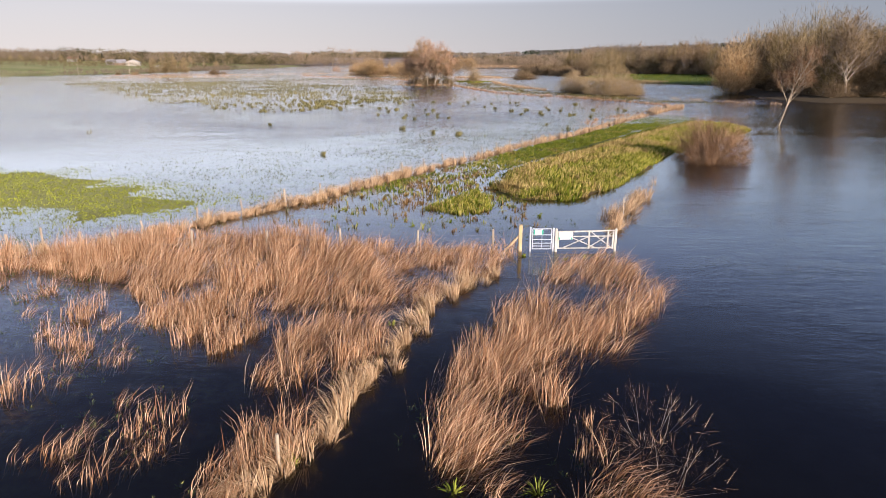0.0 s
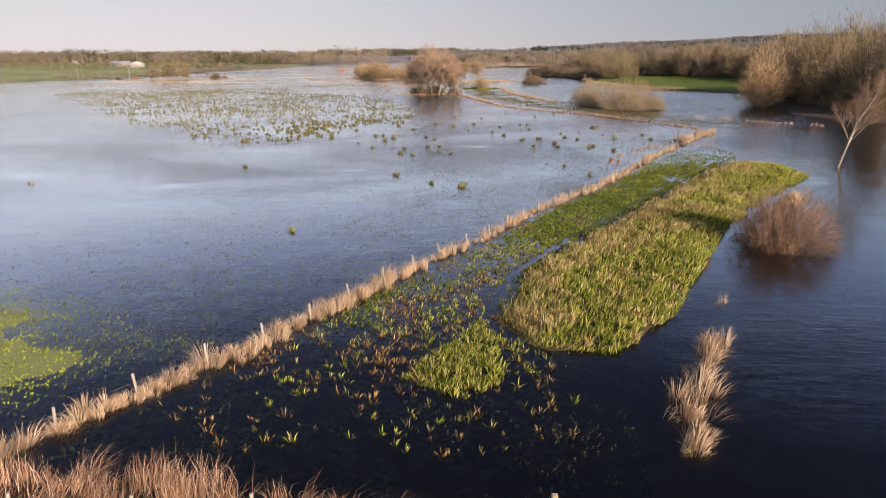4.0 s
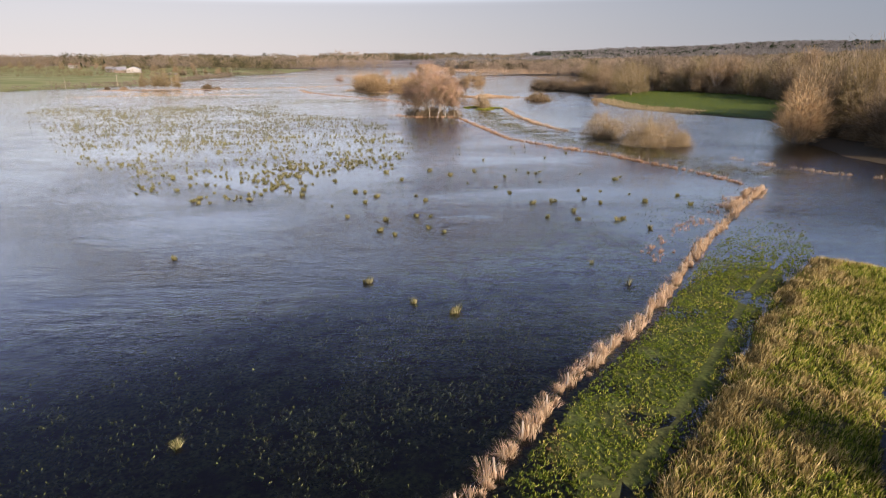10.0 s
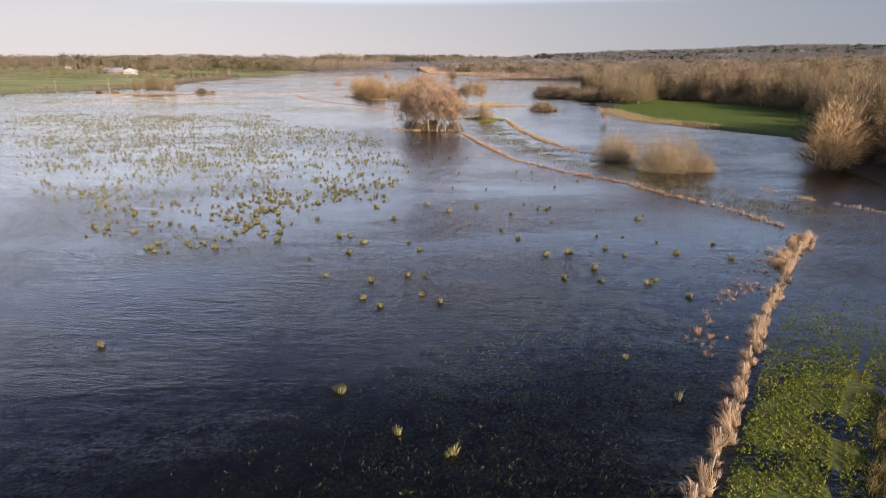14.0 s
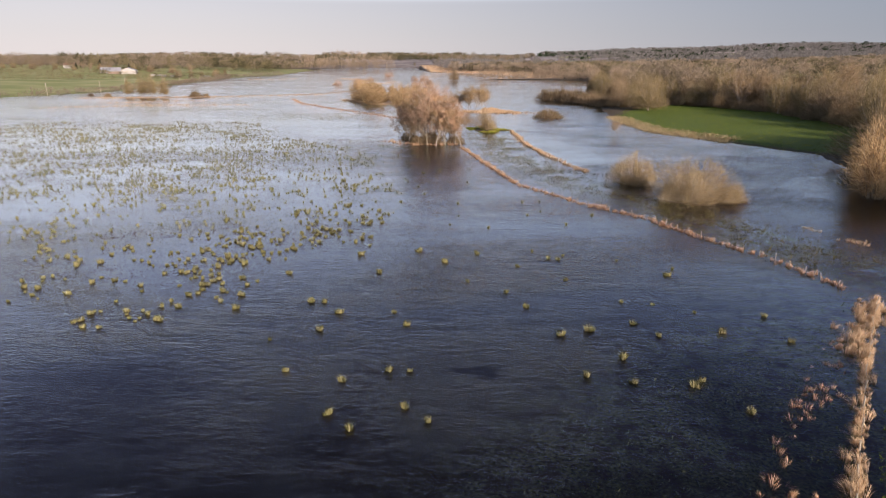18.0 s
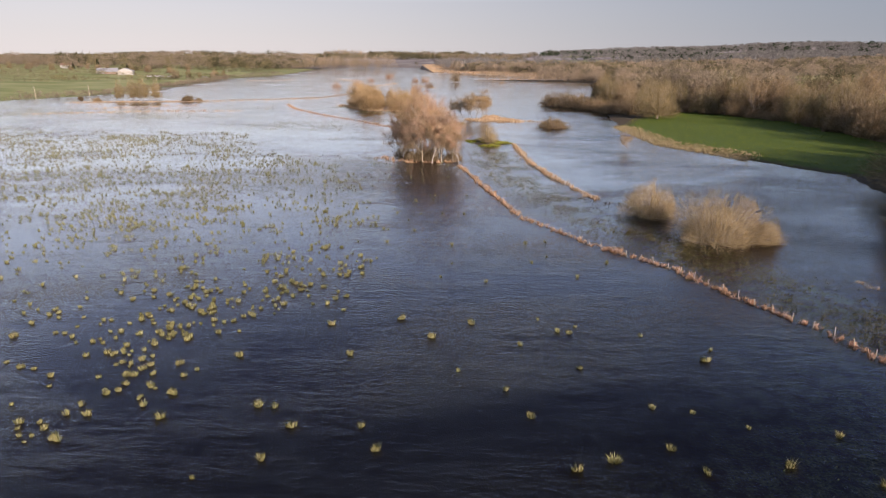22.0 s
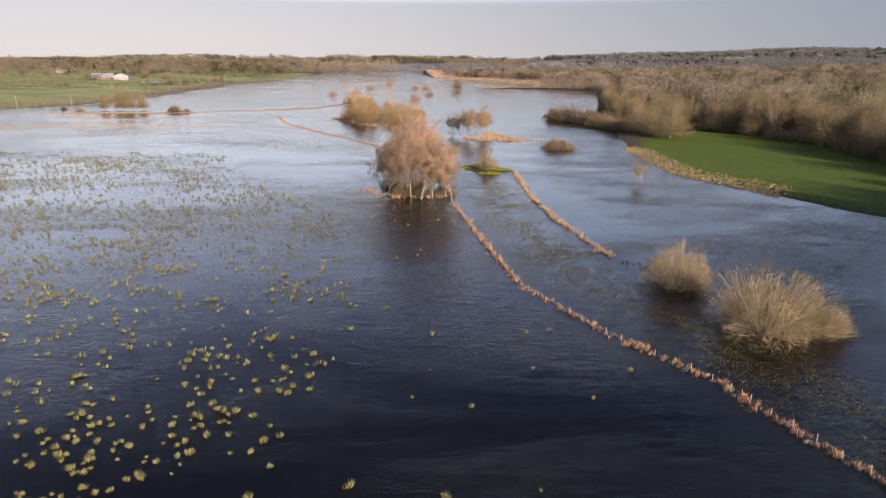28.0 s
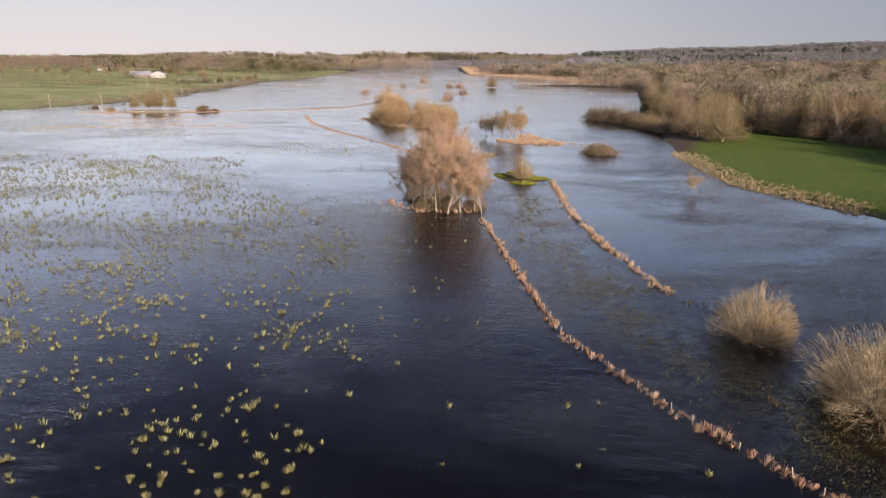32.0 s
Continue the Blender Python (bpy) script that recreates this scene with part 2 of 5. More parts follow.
TWIG_PINK = plant_mat("alder_twigs", [(0.0, (0.22, 0.13, 0.09)), (0.5, (0.42, 0.27, 0.18)), (1.0, (0.58, 0.41, 0.27))], glow=0.15, own_tone=1.0)
FAR_DARK = plant_mat("far_ivied_twigs", [(0.0, (0.045, 0.042, 0.022)), (1.0, (0.095, 0.085, 0.045))], glow=0.05)
FAR_OLIVE = plant_mat("far_olive_twigs", [(0.0, (0.125, 0.105, 0.055)), (1.0, (0.215, 0.175, 0.090))], glow=0.08)
FAR_BROWN = plant_mat("far_brown_twigs", [(0.0, (0.165, 0.128, 0.092)), (1.0, (0.260, 0.205, 0.145))], glow=0.08)
FAR_PALE = plant_mat("far_pale_twigs", [(0.0, (0.27, 0.205, 0.140)), (1.0, (0.40, 0.305, 0.205))], glow=0.08)
# hill woods: brown twigs greyed, with distance haze painted into their colour
FAR_HAZED = plant_mat("hazed_hill_twigs", [(0.0, (0.145, 0.132, 0.120)), (1.0, (0.225, 0.205, 0.185))], glow=0.05)
IVY = plant_mat("ivy_leaf", [(0.0, (0.02, 0.03, 0.008)), (1.0, (0.07, 0.085, 0.025))], glow=0.1)
CONIFER = plant_mat("conifer_needles", [(0.0, (0.012, 0.022, 0.010)), (1.0, (0.04, 0.055, 0.024))], glow=0.05)
POST = wood_mat("weathered_post", (0.28, 0.22, 0.15), (0.54, 0.45, 0.33))
NEWWOOD = wood_mat("pale_new_timber", (0.48, 0.36, 0.18), (0.66, 0.52, 0.30))
WHITEWOOD = wood_mat("white_timber", (0.46, 0.43, 0.36), (0.68, 0.65, 0.57), 0.7)
def plain(name, color, rough=0.5, metal=0.0):
    m = Nodes(name)
    v = m.ramp(m.noise(2.0, m.n("ShaderNodeTexCoord").outputs["Object"], 5.0), [(0.3, 0.82), (0.7, 1.05)])
    return m.solid(m.mix(1.0, color, v, 'MULTIPLY'), rough, None, metal)
WHITEMETAL = plain("galvanised_white_steel", (0.72, 0.73, 0.74), 0.4, 0.2)
SIGNWHITE = plain("sign_white", (0.80, 0.82, 0.80))
SIGNGREEN = plain("sign_green", (0.05, 0.42, 0.25))
WIRE = plain("fence_wire", (0.30, 0.30, 0.30), 0.4, 0.8)
ROOF = plain("grey_sheet_roof", (0.33, 0.32, 0.32), 0.6)
CLAD = plain("pale_cladding", (0.38, 0.35, 0.31), 0.7)
BRICKRED = plain("red_brick_wall", (0.27, 0.19, 0.15), 0.85)
DARKGAP = plain("dark_opening", (0.03, 0.03, 0.03), 0.9)
WHITEPAINT = plain("white_paint", (0.44, 0.42, 0.39), 0.6)
TILE = plain("clay_tile_roof", (0.25, 0.15, 0.11), 0.85)

# ---- shape helpers ----
rng = np.random.default_rng(7)


def vnoise(x, y, size, seed=0):
    """Smooth value noise from 0 to 1 with cells of that size."""
    x, y = np.asarray(x, float) / size, np.asarray(y, float) / size
    xi, yi = np.floor(x).astype(np.int64), np.floor(y).astype(np.int64)
    fx, fy = x - xi, y - yi
    fx, fy = fx * fx * (3 - 2 * fx), fy * fy * (3 - 2 * fy)

    def h(a, b):
        v = (a * 374761393 + b * 668265263 + seed * 974634777) & 0x7fffffff
        v = ((v ^ (v >> 13)) * 1274126177) & 0x7fffffff
        return ((v ^ (v >> 16)) & 0xffff) / 65535.0
    return (h(xi, yi) * (1 - fx) + h(xi + 1, yi) * fx) * (1 - fy) + (h(xi, yi + 1) * (1 - fx) + h(xi + 1, yi + 1) * fx) * fy


def fbm(x, y, size, seed=0):
    return (vnoise(x, y, size, seed) * 4 + vnoise(x, y, size / 2.1, seed + 1) * 2 + vnoise(x, y, size / 4.3, seed + 2)) / 7


def inside(x, y, poly):
    """Signed distance to a polygon, positive inside."""
    x, y = np.asarray(x, float), np.asarray(y, float)
    best = np.full(x.shape, 1e9)
    odd = np.zeros(x.shape, bool)
    for (ax, ay), (bx, by) in zip(poly, poly[1:] + poly[:1]):
        dx, dy = bx - ax, by - ay
        t = np.clip(((x - ax) * dx + (y - ay) * dy) / (dx * dx + dy * dy + 1e-9), 0, 1)
        best = np.minimum(best, np.hypot(x - ax - t * dx, y - ay - t * dy))
        if ay != by:
            odd ^= ((ay > y) != (by > y)) & (x < dx * (y - ay) / (by - ay) + ax)
    return np.where(odd, best, -best)


def near_line(x, y, pts):
    best = np.full(np.shape(x), 1e9)
    for (ax, ay), (bx, by) in zip(pts, pts[1:]):
        dx, dy = bx - ax, by - ay
        t = np.clip(((x - ax) * dx + (y - ay) * dy) / (dx * dx + dy * dy), 0, 1)
        best = np.minimum(best, np.hypot(x - ax - t * dx, y - ay - t * dy))
    return best


def along(pts, step, start=0.0):
    """Points every step metres along a line, with the way that it goes."""
    out, left = [], start
    for (ax, ay), (bx, by) in zip(pts, pts[1:]):
        n = math.hypot(bx - ax, by - ay)
        d = left
        while d < n:
            out.append((ax + (bx - ax) * d / n, ay + (by - ay) * d / n, math.atan2(by - ay, bx - ax)))
            d += step
        left = d - n
    return out


def scatter(poly, n, seed=1):
    r = np.random.default_rng(seed)
    xs, ys = [p[0] for p in poly], [p[1] for p in poly]
    x, y = r.uniform(min(xs), max(xs), n * 6), r.uniform(min(ys), max(ys), n * 6)
    k = inside(x, y, poly) > 0
    return x[k][:n], y[k][:n]


def sow(density_fn, box, tries, seed=1):
    """Random places in a box, kept with the chance that density_fn gives."""
    r = np.random.default_rng(seed)
    x, y = r.uniform(box[0], box[2], tries), r.uniform(box[1], box[3], tries)
    k = r.random(tries) < density_fn(x, y)
    return x[k], y[k]


def mesh_np(name, verts, tris, mats, index=None, smooth=False):
    me = bpy.data.meshes.new(name)
    verts, tris = np.ascontiguousarray(verts, np.float32), np.ascontiguousarray(tris, np.int32)
    k = tris.shape[1]
    me.vertices.add(len(verts))
    me.vertices.foreach_set("co", verts.ravel())
    me.loops.add(tris.size)
    me.loops.foreach_set("vertex_index", tris.ravel())
    me.polygons.add(len(tris))
    me.polygons.foreach_set("loop_start", np.arange(0, tris.size, k, dtype=np.int32))
    for m in (mats if isinstance(mats, (list, tuple)) else [mats]):
        me.materials.append(m)
    if index is not None:
        me.polygons.foreach_set("material_index", np.ascontiguousarray(index, np.int32))
    if smooth:
        me.polygons.foreach_set("use_smooth", np.ones(len(tris), bool))
    me.update(calc_edges=True)
    me.validate()
    return me


def blades(p, height, width, lean, droop=0.5, seed=3):
    """Bent stalks or blades: a quad and a tip each. p: roots, lean: sideways offset of the tip."""
    r = np.random.default_rng(seed)
    n = len(p)
    height, width = np.broadcast_to(height, n), np.broadcast_to(width, n)
    a = r.uniform(0, math.pi, n)
    side = np.stack([np.cos(a), np.sin(a), np.zeros(n)], 1) * (width / 2)[:, None]
    off = np.concatenate([lean, np.zeros((n, 1))], 1)
    up = np.zeros((n, 3))
    run = np.hypot(lean[:, 0], lean[:, 1])
    up[:, 2] = np.sqrt(np.maximum(height ** 2 - run ** 2, (0.15 * height) ** 2))
    mid = p + up * 0.6 + off * (0.6 * (1 - droop))
    tip = p + up + off
    v = np.stack([p - side, p + side, mid + side * 0.8, mid - side * 0.8, tip], 1).reshape(-1, 3)
    b = (np.arange(n) * 5)[:, None]
    t = np.concatenate([b + [0, 1, 2], b + [0, 2, 3], b + [3, 2, 4]], 1).reshape(-1, 3)
    return v, t


def tufts(x, y, z, size, count, spread, width, seed=5, wind=(0, 0), tall=1.0):
    """Clumps of blades that fan out from each place."""
    r = np.random.default_rng(seed)
    n = len(x)
    k = np.repeat(np.arange(n), count)
    m = len(k)
    s = np.asarray(size)[k] if np.ndim(size) else np.full(m, size)
    a, q = r.uniform(0, 2 * math.pi, m), np.sqrt(r.random(m))
    root = np.stack([x[k] + np.cos(a) * q * s * 0.35, y[k] + np.sin(a) * q * s * 0.35, z[k] - 0.03], 1)
    out = spread * s * (0.25 + q) * r.uniform(0.5, 1.2, m)
    w = np.broadcast_to(np.asarray(wind, float), (n, 2))[k]
    lean = np.stack([np.cos(a) * out + w[:, 0] * s, np.sin(a) * out + w[:, 1] * s], 1)
    return blades(root, tall * s * r.uniform(0.6, 1.15, m), width * r.uniform(0.7, 1.3, m), lean, 0.4, seed)


def merge(parts):
    vs, ts, o = [], [], 0
    for v, t in parts:
        vs.append(v)
        ts.append(t + o)
        o += len(v)
    return np.concatenate(vs), np.concatenate(ts)


def stuff(name, vt, mat, label, category, kind="stuff", group=""):
    ob = new(name, mesh_np(name, vt[0], vt[1], mat))
    return tagged(ob, label, category, group, kind)


def part(name, bm, mat, parent, label=""):
    me = bpy.data.meshes.new(name)
    bm.to_mesh(me)
    bm.free()
    me.materials.append(mat)
    ob = new(name, me)
    ob.parent = parent
    if label:
        ob["label"] = label
    return ob


def thing(name, x, y, z, turn, label, category, group=""):
    ob = new(name)
    ob.matrix_world = pose(x, y, z, 0, 0, turn)
    return tagged(ob, label, category, group)


def bar(a, b, w, d, bevel=0.0, bm=None):
    """A squared bar from a to b, w wide and d deep."""
    bm = bm or bmesh.new()
    a, b = Vector(a), Vector(b)
    q = (b - a).to_track_quat('Z', 'Y').to_matrix().to_4x4()
    r = bmesh.ops.create_cube(bm, size=1.0, matrix=Matrix.Translation((a + b) / 2) @ q @ Matrix.Diagonal((w, d, (b - a).length, 1)))
    if bevel:
        bmesh.ops.bevel(bm, geom=list({e for v in r["verts"] for e in v.link_edges}), offset=bevel, segments=1, affect='EDGES')
    return bm


def rod(a, b, r0, r1, sides=6, bm=None):
    bm = bm or bmesh.new()
    a, b = Vector(a), Vector(b)
    q = (b - a).to_track_quat('Z', 'Y').to_matrix().to_4x4()
    bmesh.ops.create_cone(bm, cap_ends=True, segments=sides, radius1=r0, radius2=r1, depth=(b - a).length, matrix=Matrix.Translation((a + b) / 2) @ q)
    return bm


# ---- trees without leaves ----
def skeleton_of(seed, height, trunk, spread, levels, stems=1, lean=0.0, kids=(5, 5, 4), up=0.25, wob=0.12, start=0.35, rad=0.022):
    """Limbs as (from, to, r0, r1) and the places and ways of the last shoots."""
    r = random.Random(seed)
    segs, ends = [], []

    def grow(p, d, length, rad0, level):
        n = 4 if level == 0 else 3 if level + 1 < levels else 2
        rad1 = rad0 * (0.45 if level else 0.5)
        pts = [(p, rad0)]
        for k in range(n):
            d = (d + Vector((r.gauss(0, wob), r.gauss(0, wob), r.gauss(0, wob * 0.6) + up * 0.25 * (level > 0)))).normalized()
            q = pts[-1][0] + d * (length / n)
            ra = rad0 + (rad1 - rad0) * (k + 1) / n
            segs.append((pts[-1][0], q, pts[-1][1], ra))
            pts.append((q, ra))
        if level + 1 >= levels:
            for k in range(1, n + 1):
                ends.append((pts[k][0], d, length))
            return
        m = kids[min(level, len(kids) - 1)]
        for j in range(m):
            f = (start if level == 0 else 0.25) + (1 - (start if level == 0 else 0.25)) * (j + r.random() * 0.8) / m
            i = min(n - 1, int(f * n))
            g = f * n - i
            q = pts[i][0].lerp(pts[i + 1][0], min(1, g))
            a = r.uniform(0, 2 * math.pi)
            side = Vector((math.cos(a), math.sin(a), 0))
            nd = (d * (1 - spread) + side * spread + Vector((0, 0, up))).normalized()
            grow(q, nd, length * r.uniform(0.5, 0.75) * (1.1 - 0.35 * f * (level == 0)), pts[i][1] * 0.6, level + 1)
        grow(pts[-1][0], (d + Vector((r.gauss(0, .2), r.gauss(0, .2), up))).normalized(), length * 0.55, rad1, level + 1)

    for s in range(stems):
        a = r.uniform(0, 2 * math.pi) if stems > 1 else 0
        d = Vector((math.cos(a) * lean * r.uniform(.5, 1.3), math.sin(a) * lean * r.uniform(.5, 1.3), 1)).normalized()
        o = Vector((math.cos(a), math.sin(a), 0)) * (0.05 * height * lean * (stems > 1))
        grow(o - d * 0.3, d, height * trunk * r.uniform(0.85, 1.1), height * rad, 0)
    return segs, ends


def tubes(segs, sides):
    a = np.array([s[0] for s in segs]); b = np.array([s[1] for s in segs])
    ra = np.array([s[2] for s in segs]); rb = np.array([s[3] for s in segs])
    d = b - a
    d /= np.linalg.norm(d, axis=1)[:, None] + 1e-9
    ref = np.where(np.abs(d[:, 2:3]) > 0.9, [[1.0, 0, 0]], [[0, 0, 1.0]])
    u = np.cross(d, ref)
    u /= np.linalg.norm(u, axis=1)[:, None]
    w = np.cross(d, u)
    n = len(segs)
    rings = []
    for p, r in ((a, ra), (b, rb)):
        for k in range(sides):
            t = 2 * math.pi * k / sides
            rings.append(p + (u * math.cos(t) + w * math.sin(t)) * r[:, None])
    v = np.stack(rings, 1).reshape(-1, 3)
    o = (np.arange(n) * 2 * sides)[:, None]
    q = []
    for k in range(sides):
        l = (k + 1) % sides
        q += [o + [k, l, sides + l], o + [k, sides + l, sides + k]]
    return v, np.concatenate(q, 0)


def shoots(ends, per, length, width, fan, seed, up=0.2):
    """Fine twigs: thin slivers that fan from the last limbs."""
    r = np.random.default_rng(seed)
    p = np.array([e[0] for e in ends]); d = np.array([e[1] for e in ends])
    k = np.repeat(np.arange(len(p)), per)
    n = len(k)
    w = d[k] * 0.7 + r.normal(0, fan, (n, 3)) + [0, 0, up]
    w /= np.linalg.norm(w, axis=1)[:, None]
    ln = length * r.uniform(0.5, 1.3, n)
    root = p[k] + r.normal(0, length * 0.16, (n, 3))
    away = root - p.mean(0)
    away /= np.linalg.norm(away, axis=1)[:, None] + 1e-6
    s = np.cross(w, away + r.normal(0, 0.45, (n, 3)))
    s *= (width / 2) / np.linalg.norm(s, axis=1)[:, None]
    bend = r.normal(0, 0.12, (n, 3)) * ln[:, None]
    v = np.stack([root - s, root + s, root + w * ln[:, None] + bend], 1).reshape(-1, 3)
    return v, np.arange(3 * n).reshape(-1, 3)


def make_tree(name, label, category, seed, height, bark, twig, per=5, tw=0.03, tl=0.09, fan=0.5, sides=(5, 3), ivy=0, thin=0.0, **kw):
    """A bare tree: trunk with its limbs, and a crown of twigs."""
    segs, ends = skeleton_of(seed, height, **kw)
    top = max(e[0].z for e in ends)
    f = height / top
    segs = [(a * f, b * f, max(r0, thin), max(r1, thin * 0.7)) for a, b, r0, r1 in segs]
    ends = [(a * f, d, l) for a, d, l in ends]
    lim = height * 0.006
    root = new(name)
    tagged(root, label, category)
    big = [s for s in segs if s[2] > lim]
    small = [s for s in segs if s[2] <= lim]
    wood = [tubes(big, sides[0])] + ([tubes(small, sides[1])] if small else [])
    t = new("trunk", mesh_np("trunk", *merge(wood), bark, smooth=True))
    t.parent = root
    c = new("crown", mesh_np("crown", *shoots(ends, per, height * tl, tw, fan, seed), twig))
    c.parent = root
    if ivy:
        r = np.random.default_rng(seed)
        tall = [s for s in big if s[0].z < height * 0.6]
        q = np.concatenate([np.array([s[0] + (s[1] - s[0]) * g for g in r.random(ivy)]) for s in tall])
        q = q + r.normal(0, height * 0.018, q.shape)
        q[:, 2] = np.maximum(q[:, 2], 0.1)
        n = len(q)
        e = r.normal(0, 0.2, (n, 2, 3))
        v = np.stack([q, q + e[:, 0], q + e[:, 1]], 1).reshape(-1, 3)
        o = new("ivy", mesh_np("ivy", v, np.arange(3 * n).reshape(-1, 3), IVY))
        o.parent = root
        o["label"] = "dark evergreen ivy on the trunk"
    return root


def make_bush(name, label, seed, radius, tall, bark, twig, stems=90, twigs=60, tw=0.03, tl=1.0, low=0.02, bole=0.0, limb=0.035, category="bush"):
    """A many-stemmed bush: stems arch from the foot to an uneven dome, with twigs along their outer part."""
    r = np.random.default_rng(seed)
    a = r.uniform(0, 2 * math.pi, stems)
    e = np.arcsin(np.clip(low + (1 - low) * r.random(stems) ** 1.25, 0, 1))
    bulge = 0.56 + 0.74 * vnoise(np.cos(a) * 3 + 9, e * 2.2 + np.sin(a) * 2, 1.0, seed)
    end = np.stack([np.cos(a) * np.cos(e) * radius * bulge, np.sin(a) * np.cos(e) * radius * bulge, np.maximum(0.25, np.sin(e) * tall * bulge)], 1)
    foot = np.stack([np.cos(a), np.sin(a), np.zeros(stems)], 1) * (radius * 0.22 * np.sqrt(r.random(stems)))[:, None]
    foot[:, 2] = -0.3
    if bole:
        foot[:, :2] *= 0.12
        foot[:, 2] = bole * r.uniform(0.7, 1.5, stems)
    ctrl = foot + (end - foot) * [0.55, 0.55, 0.50] + r.normal(0, radius * 0.05, (stems, 3))
    segs, ends = [], []
    n = 4
    at = lambda k, t: foot[k] * (1 - t) ** 2 + ctrl[k] * 2 * t * (1 - t) + end[k] * t * t
    for k in range(stems):
        pts = [at(k, j / n) for j in range(n + 1)]
        for j in range(n):
            segs.append((pts[j], pts[j + 1], limb * (1 - 0.85 * j / n), limb * (1 - 0.85 * (j + 1) / n)))
    if bole:
        segs += [(np.array([0, 0, -0.4]), np.array([0.1, 0, bole]), radius * 0.075, radius * 0.055), (np.array([0.1, 0, bole]), np.array([0, 0.2, bole * 1.6]), radius * 0.055, radius * 0.03)]
    t = r.uniform(0.12, 1.0, (stems, twigs)) ** 0.75
    k = np.repeat(np.arange(stems), twigs)
    t = t.ravel()[:, None]
    p = foot[k] * (1 - t) ** 2 + ctrl[k] * 2 * t * (1 - t) + end[k] * t * t
    d = (ctrl[k] - foot[k]) * 2 * (1 - t) + (end[k] - ctrl[k]) * 2 * t
    d /= np.linalg.norm(d, axis=1)[:, None] + 1e-9
    m = len(k)
    d = d * 0.75 + r.normal(0, 0.42, (m, 3)) + [0, 0, 0.22]
    # a soft outer shell of fine shoots
    half = np.arange(m) % 9 < 4
    n2 = int(half.sum())
    sa, su = r.uniform(0, 2 * math.pi, n2), low * 0.6 + (1 - low * 0.6) * r.random(n2) ** 1.15
    lump = 0.46 + 0.72 * vnoise(np.cos(sa) * 3 + 9, su * 2.6 + np.sin(sa) * 2.6, 1.0, seed) + 0.30 * vnoise(np.cos(sa) * 9 + 5, su * 6 + np.sin(sa) * 6, 1.0, seed + 1)
    depth = lump * (1 - 0.45 * r.random(n2) ** 2)
    cs = np.sqrt(np.clip(1 - su ** 2, 0, 1))
    p[half] = np.stack([np.cos(sa) * cs * radius * depth, np.sin(sa) * cs * radius * depth, su * tall * depth], 1)
    d[half] = np.stack([np.cos(sa) * cs * 0.5, np.sin(sa) * cs * 0.8, 0.25 + 0.5 * su], 1) + r.normal(0, 0.40, (n2, 3))
    d /= np.linalg.norm(d, axis=1)[:, None]
    ln = tl * r.uniform(0.4, 1.3, m)
    p = p + r.normal(0, 0.10 * tl, (m, 3))
    p[:, 2] = np.maximum(p[:, 2], 0.05)
    away = p - [0, 0, tall * 0.3]
    away /= np.linalg.norm(away, axis=1)[:, None] + 1e-6
    s = np.cross(d, away + r.normal(0, 0.45, (m, 3)))
    s *= (tw / 2) / np.linalg.norm(s, axis=1)[:, None]
    v = np.stack([p - s, p + s, p + d * ln[:, None] + r.normal(0, 0.1, (m, 3)) * tl], 1).reshape(-1, 3)
    root = new(name)
    tagged(root, label, category)
    o = new("trunk", mesh_np("trunk", *tubes(segs, 3), bark, smooth=True))
    o.parent = root
    o = new("crown", mesh_np("crown", v, np.arange(3 * m).reshape(-1, 3), twig))
    o.parent = root
    return root

# ---- the lie of the land ----
FENCE_A = [(-24.5, 29.8), (-20.4, 30.8), (-17.7, 32.9), (-15.6, 36.2), (-13.1, 39.6), (-10.6, 42.4), (-6.6, 48.7), (-0.2, 58.6), (2.6, 62.0), (8.5, 72.0), (17.1, 83.2), (28.3, 101.3), (39.5, 118.0), (51.8, 135.4)]
FENCE_B = [(50.1, 139.0), (47.3, 149.4), (42.6, 157.8), (35.5, 173.0), (26.0, 184.9), (15.7, 202.6), (9.3, 230.9), (2.3, 265.0)]
FENCE_C = [(-20.0, 340.0), (-26.5, 362.1), (-49.7, 395.2), (-80.6, 435.2), (-103.8, 471.2), (-120.6, 512.6)]
REEDLINE = [(34.1, 219.3), (32.3, 226.6), (28.0, 244.2), (24.1, 271.2), (22.4, 310.8)]
MOUND = [(3.2, 46.8), (4.6, 50.5), (5.9, 55.5), (11.0, 61.5), (18.0, 71.2), (30.5, 88.7), (40.0, 99.5), (45.0, 96.0), (44.0, 88.0), (33.0, 76.5), (23.8, 64.6), (17.0, 53.3), (13.0, 46.5), (9.0, 42.4), (5.2, 43.2)]
STRIP = [(-10.5, 41.0), (-6.0, 48.2), (3.0, 61.0), (9.0, 71.0), (17.5, 82.0), (29.0, 100.5), (40.0, 116.0), (46.0, 113.0), (41.0, 101.0), (30.5, 88.7), (18.0, 71.2), (11.0, 61.5), (5.5, 54.0), (3.6, 47.0), (5.5, 42.0), (6.5, 36.0), (2.0, 34.0), (-8.0, 34.5), (-13.0, 37.5)]
ISLET = [(4.0, 321.0), (9.0, 306.0), (15.0, 304.0), (22.8, 313.0), (18.0, 322.0), (10.0, 327.0)]
FIELD = [(75.1, 369.1), (76.6, 308.9), (87.5, 290.6), (98.6, 265.3), (112.0, 245.0), (170.0, 245.0), (168.0, 328.0), (170.0, 375.0), (158.0, 420.0), (132.0, 452.0), (96.0, 414.0)]
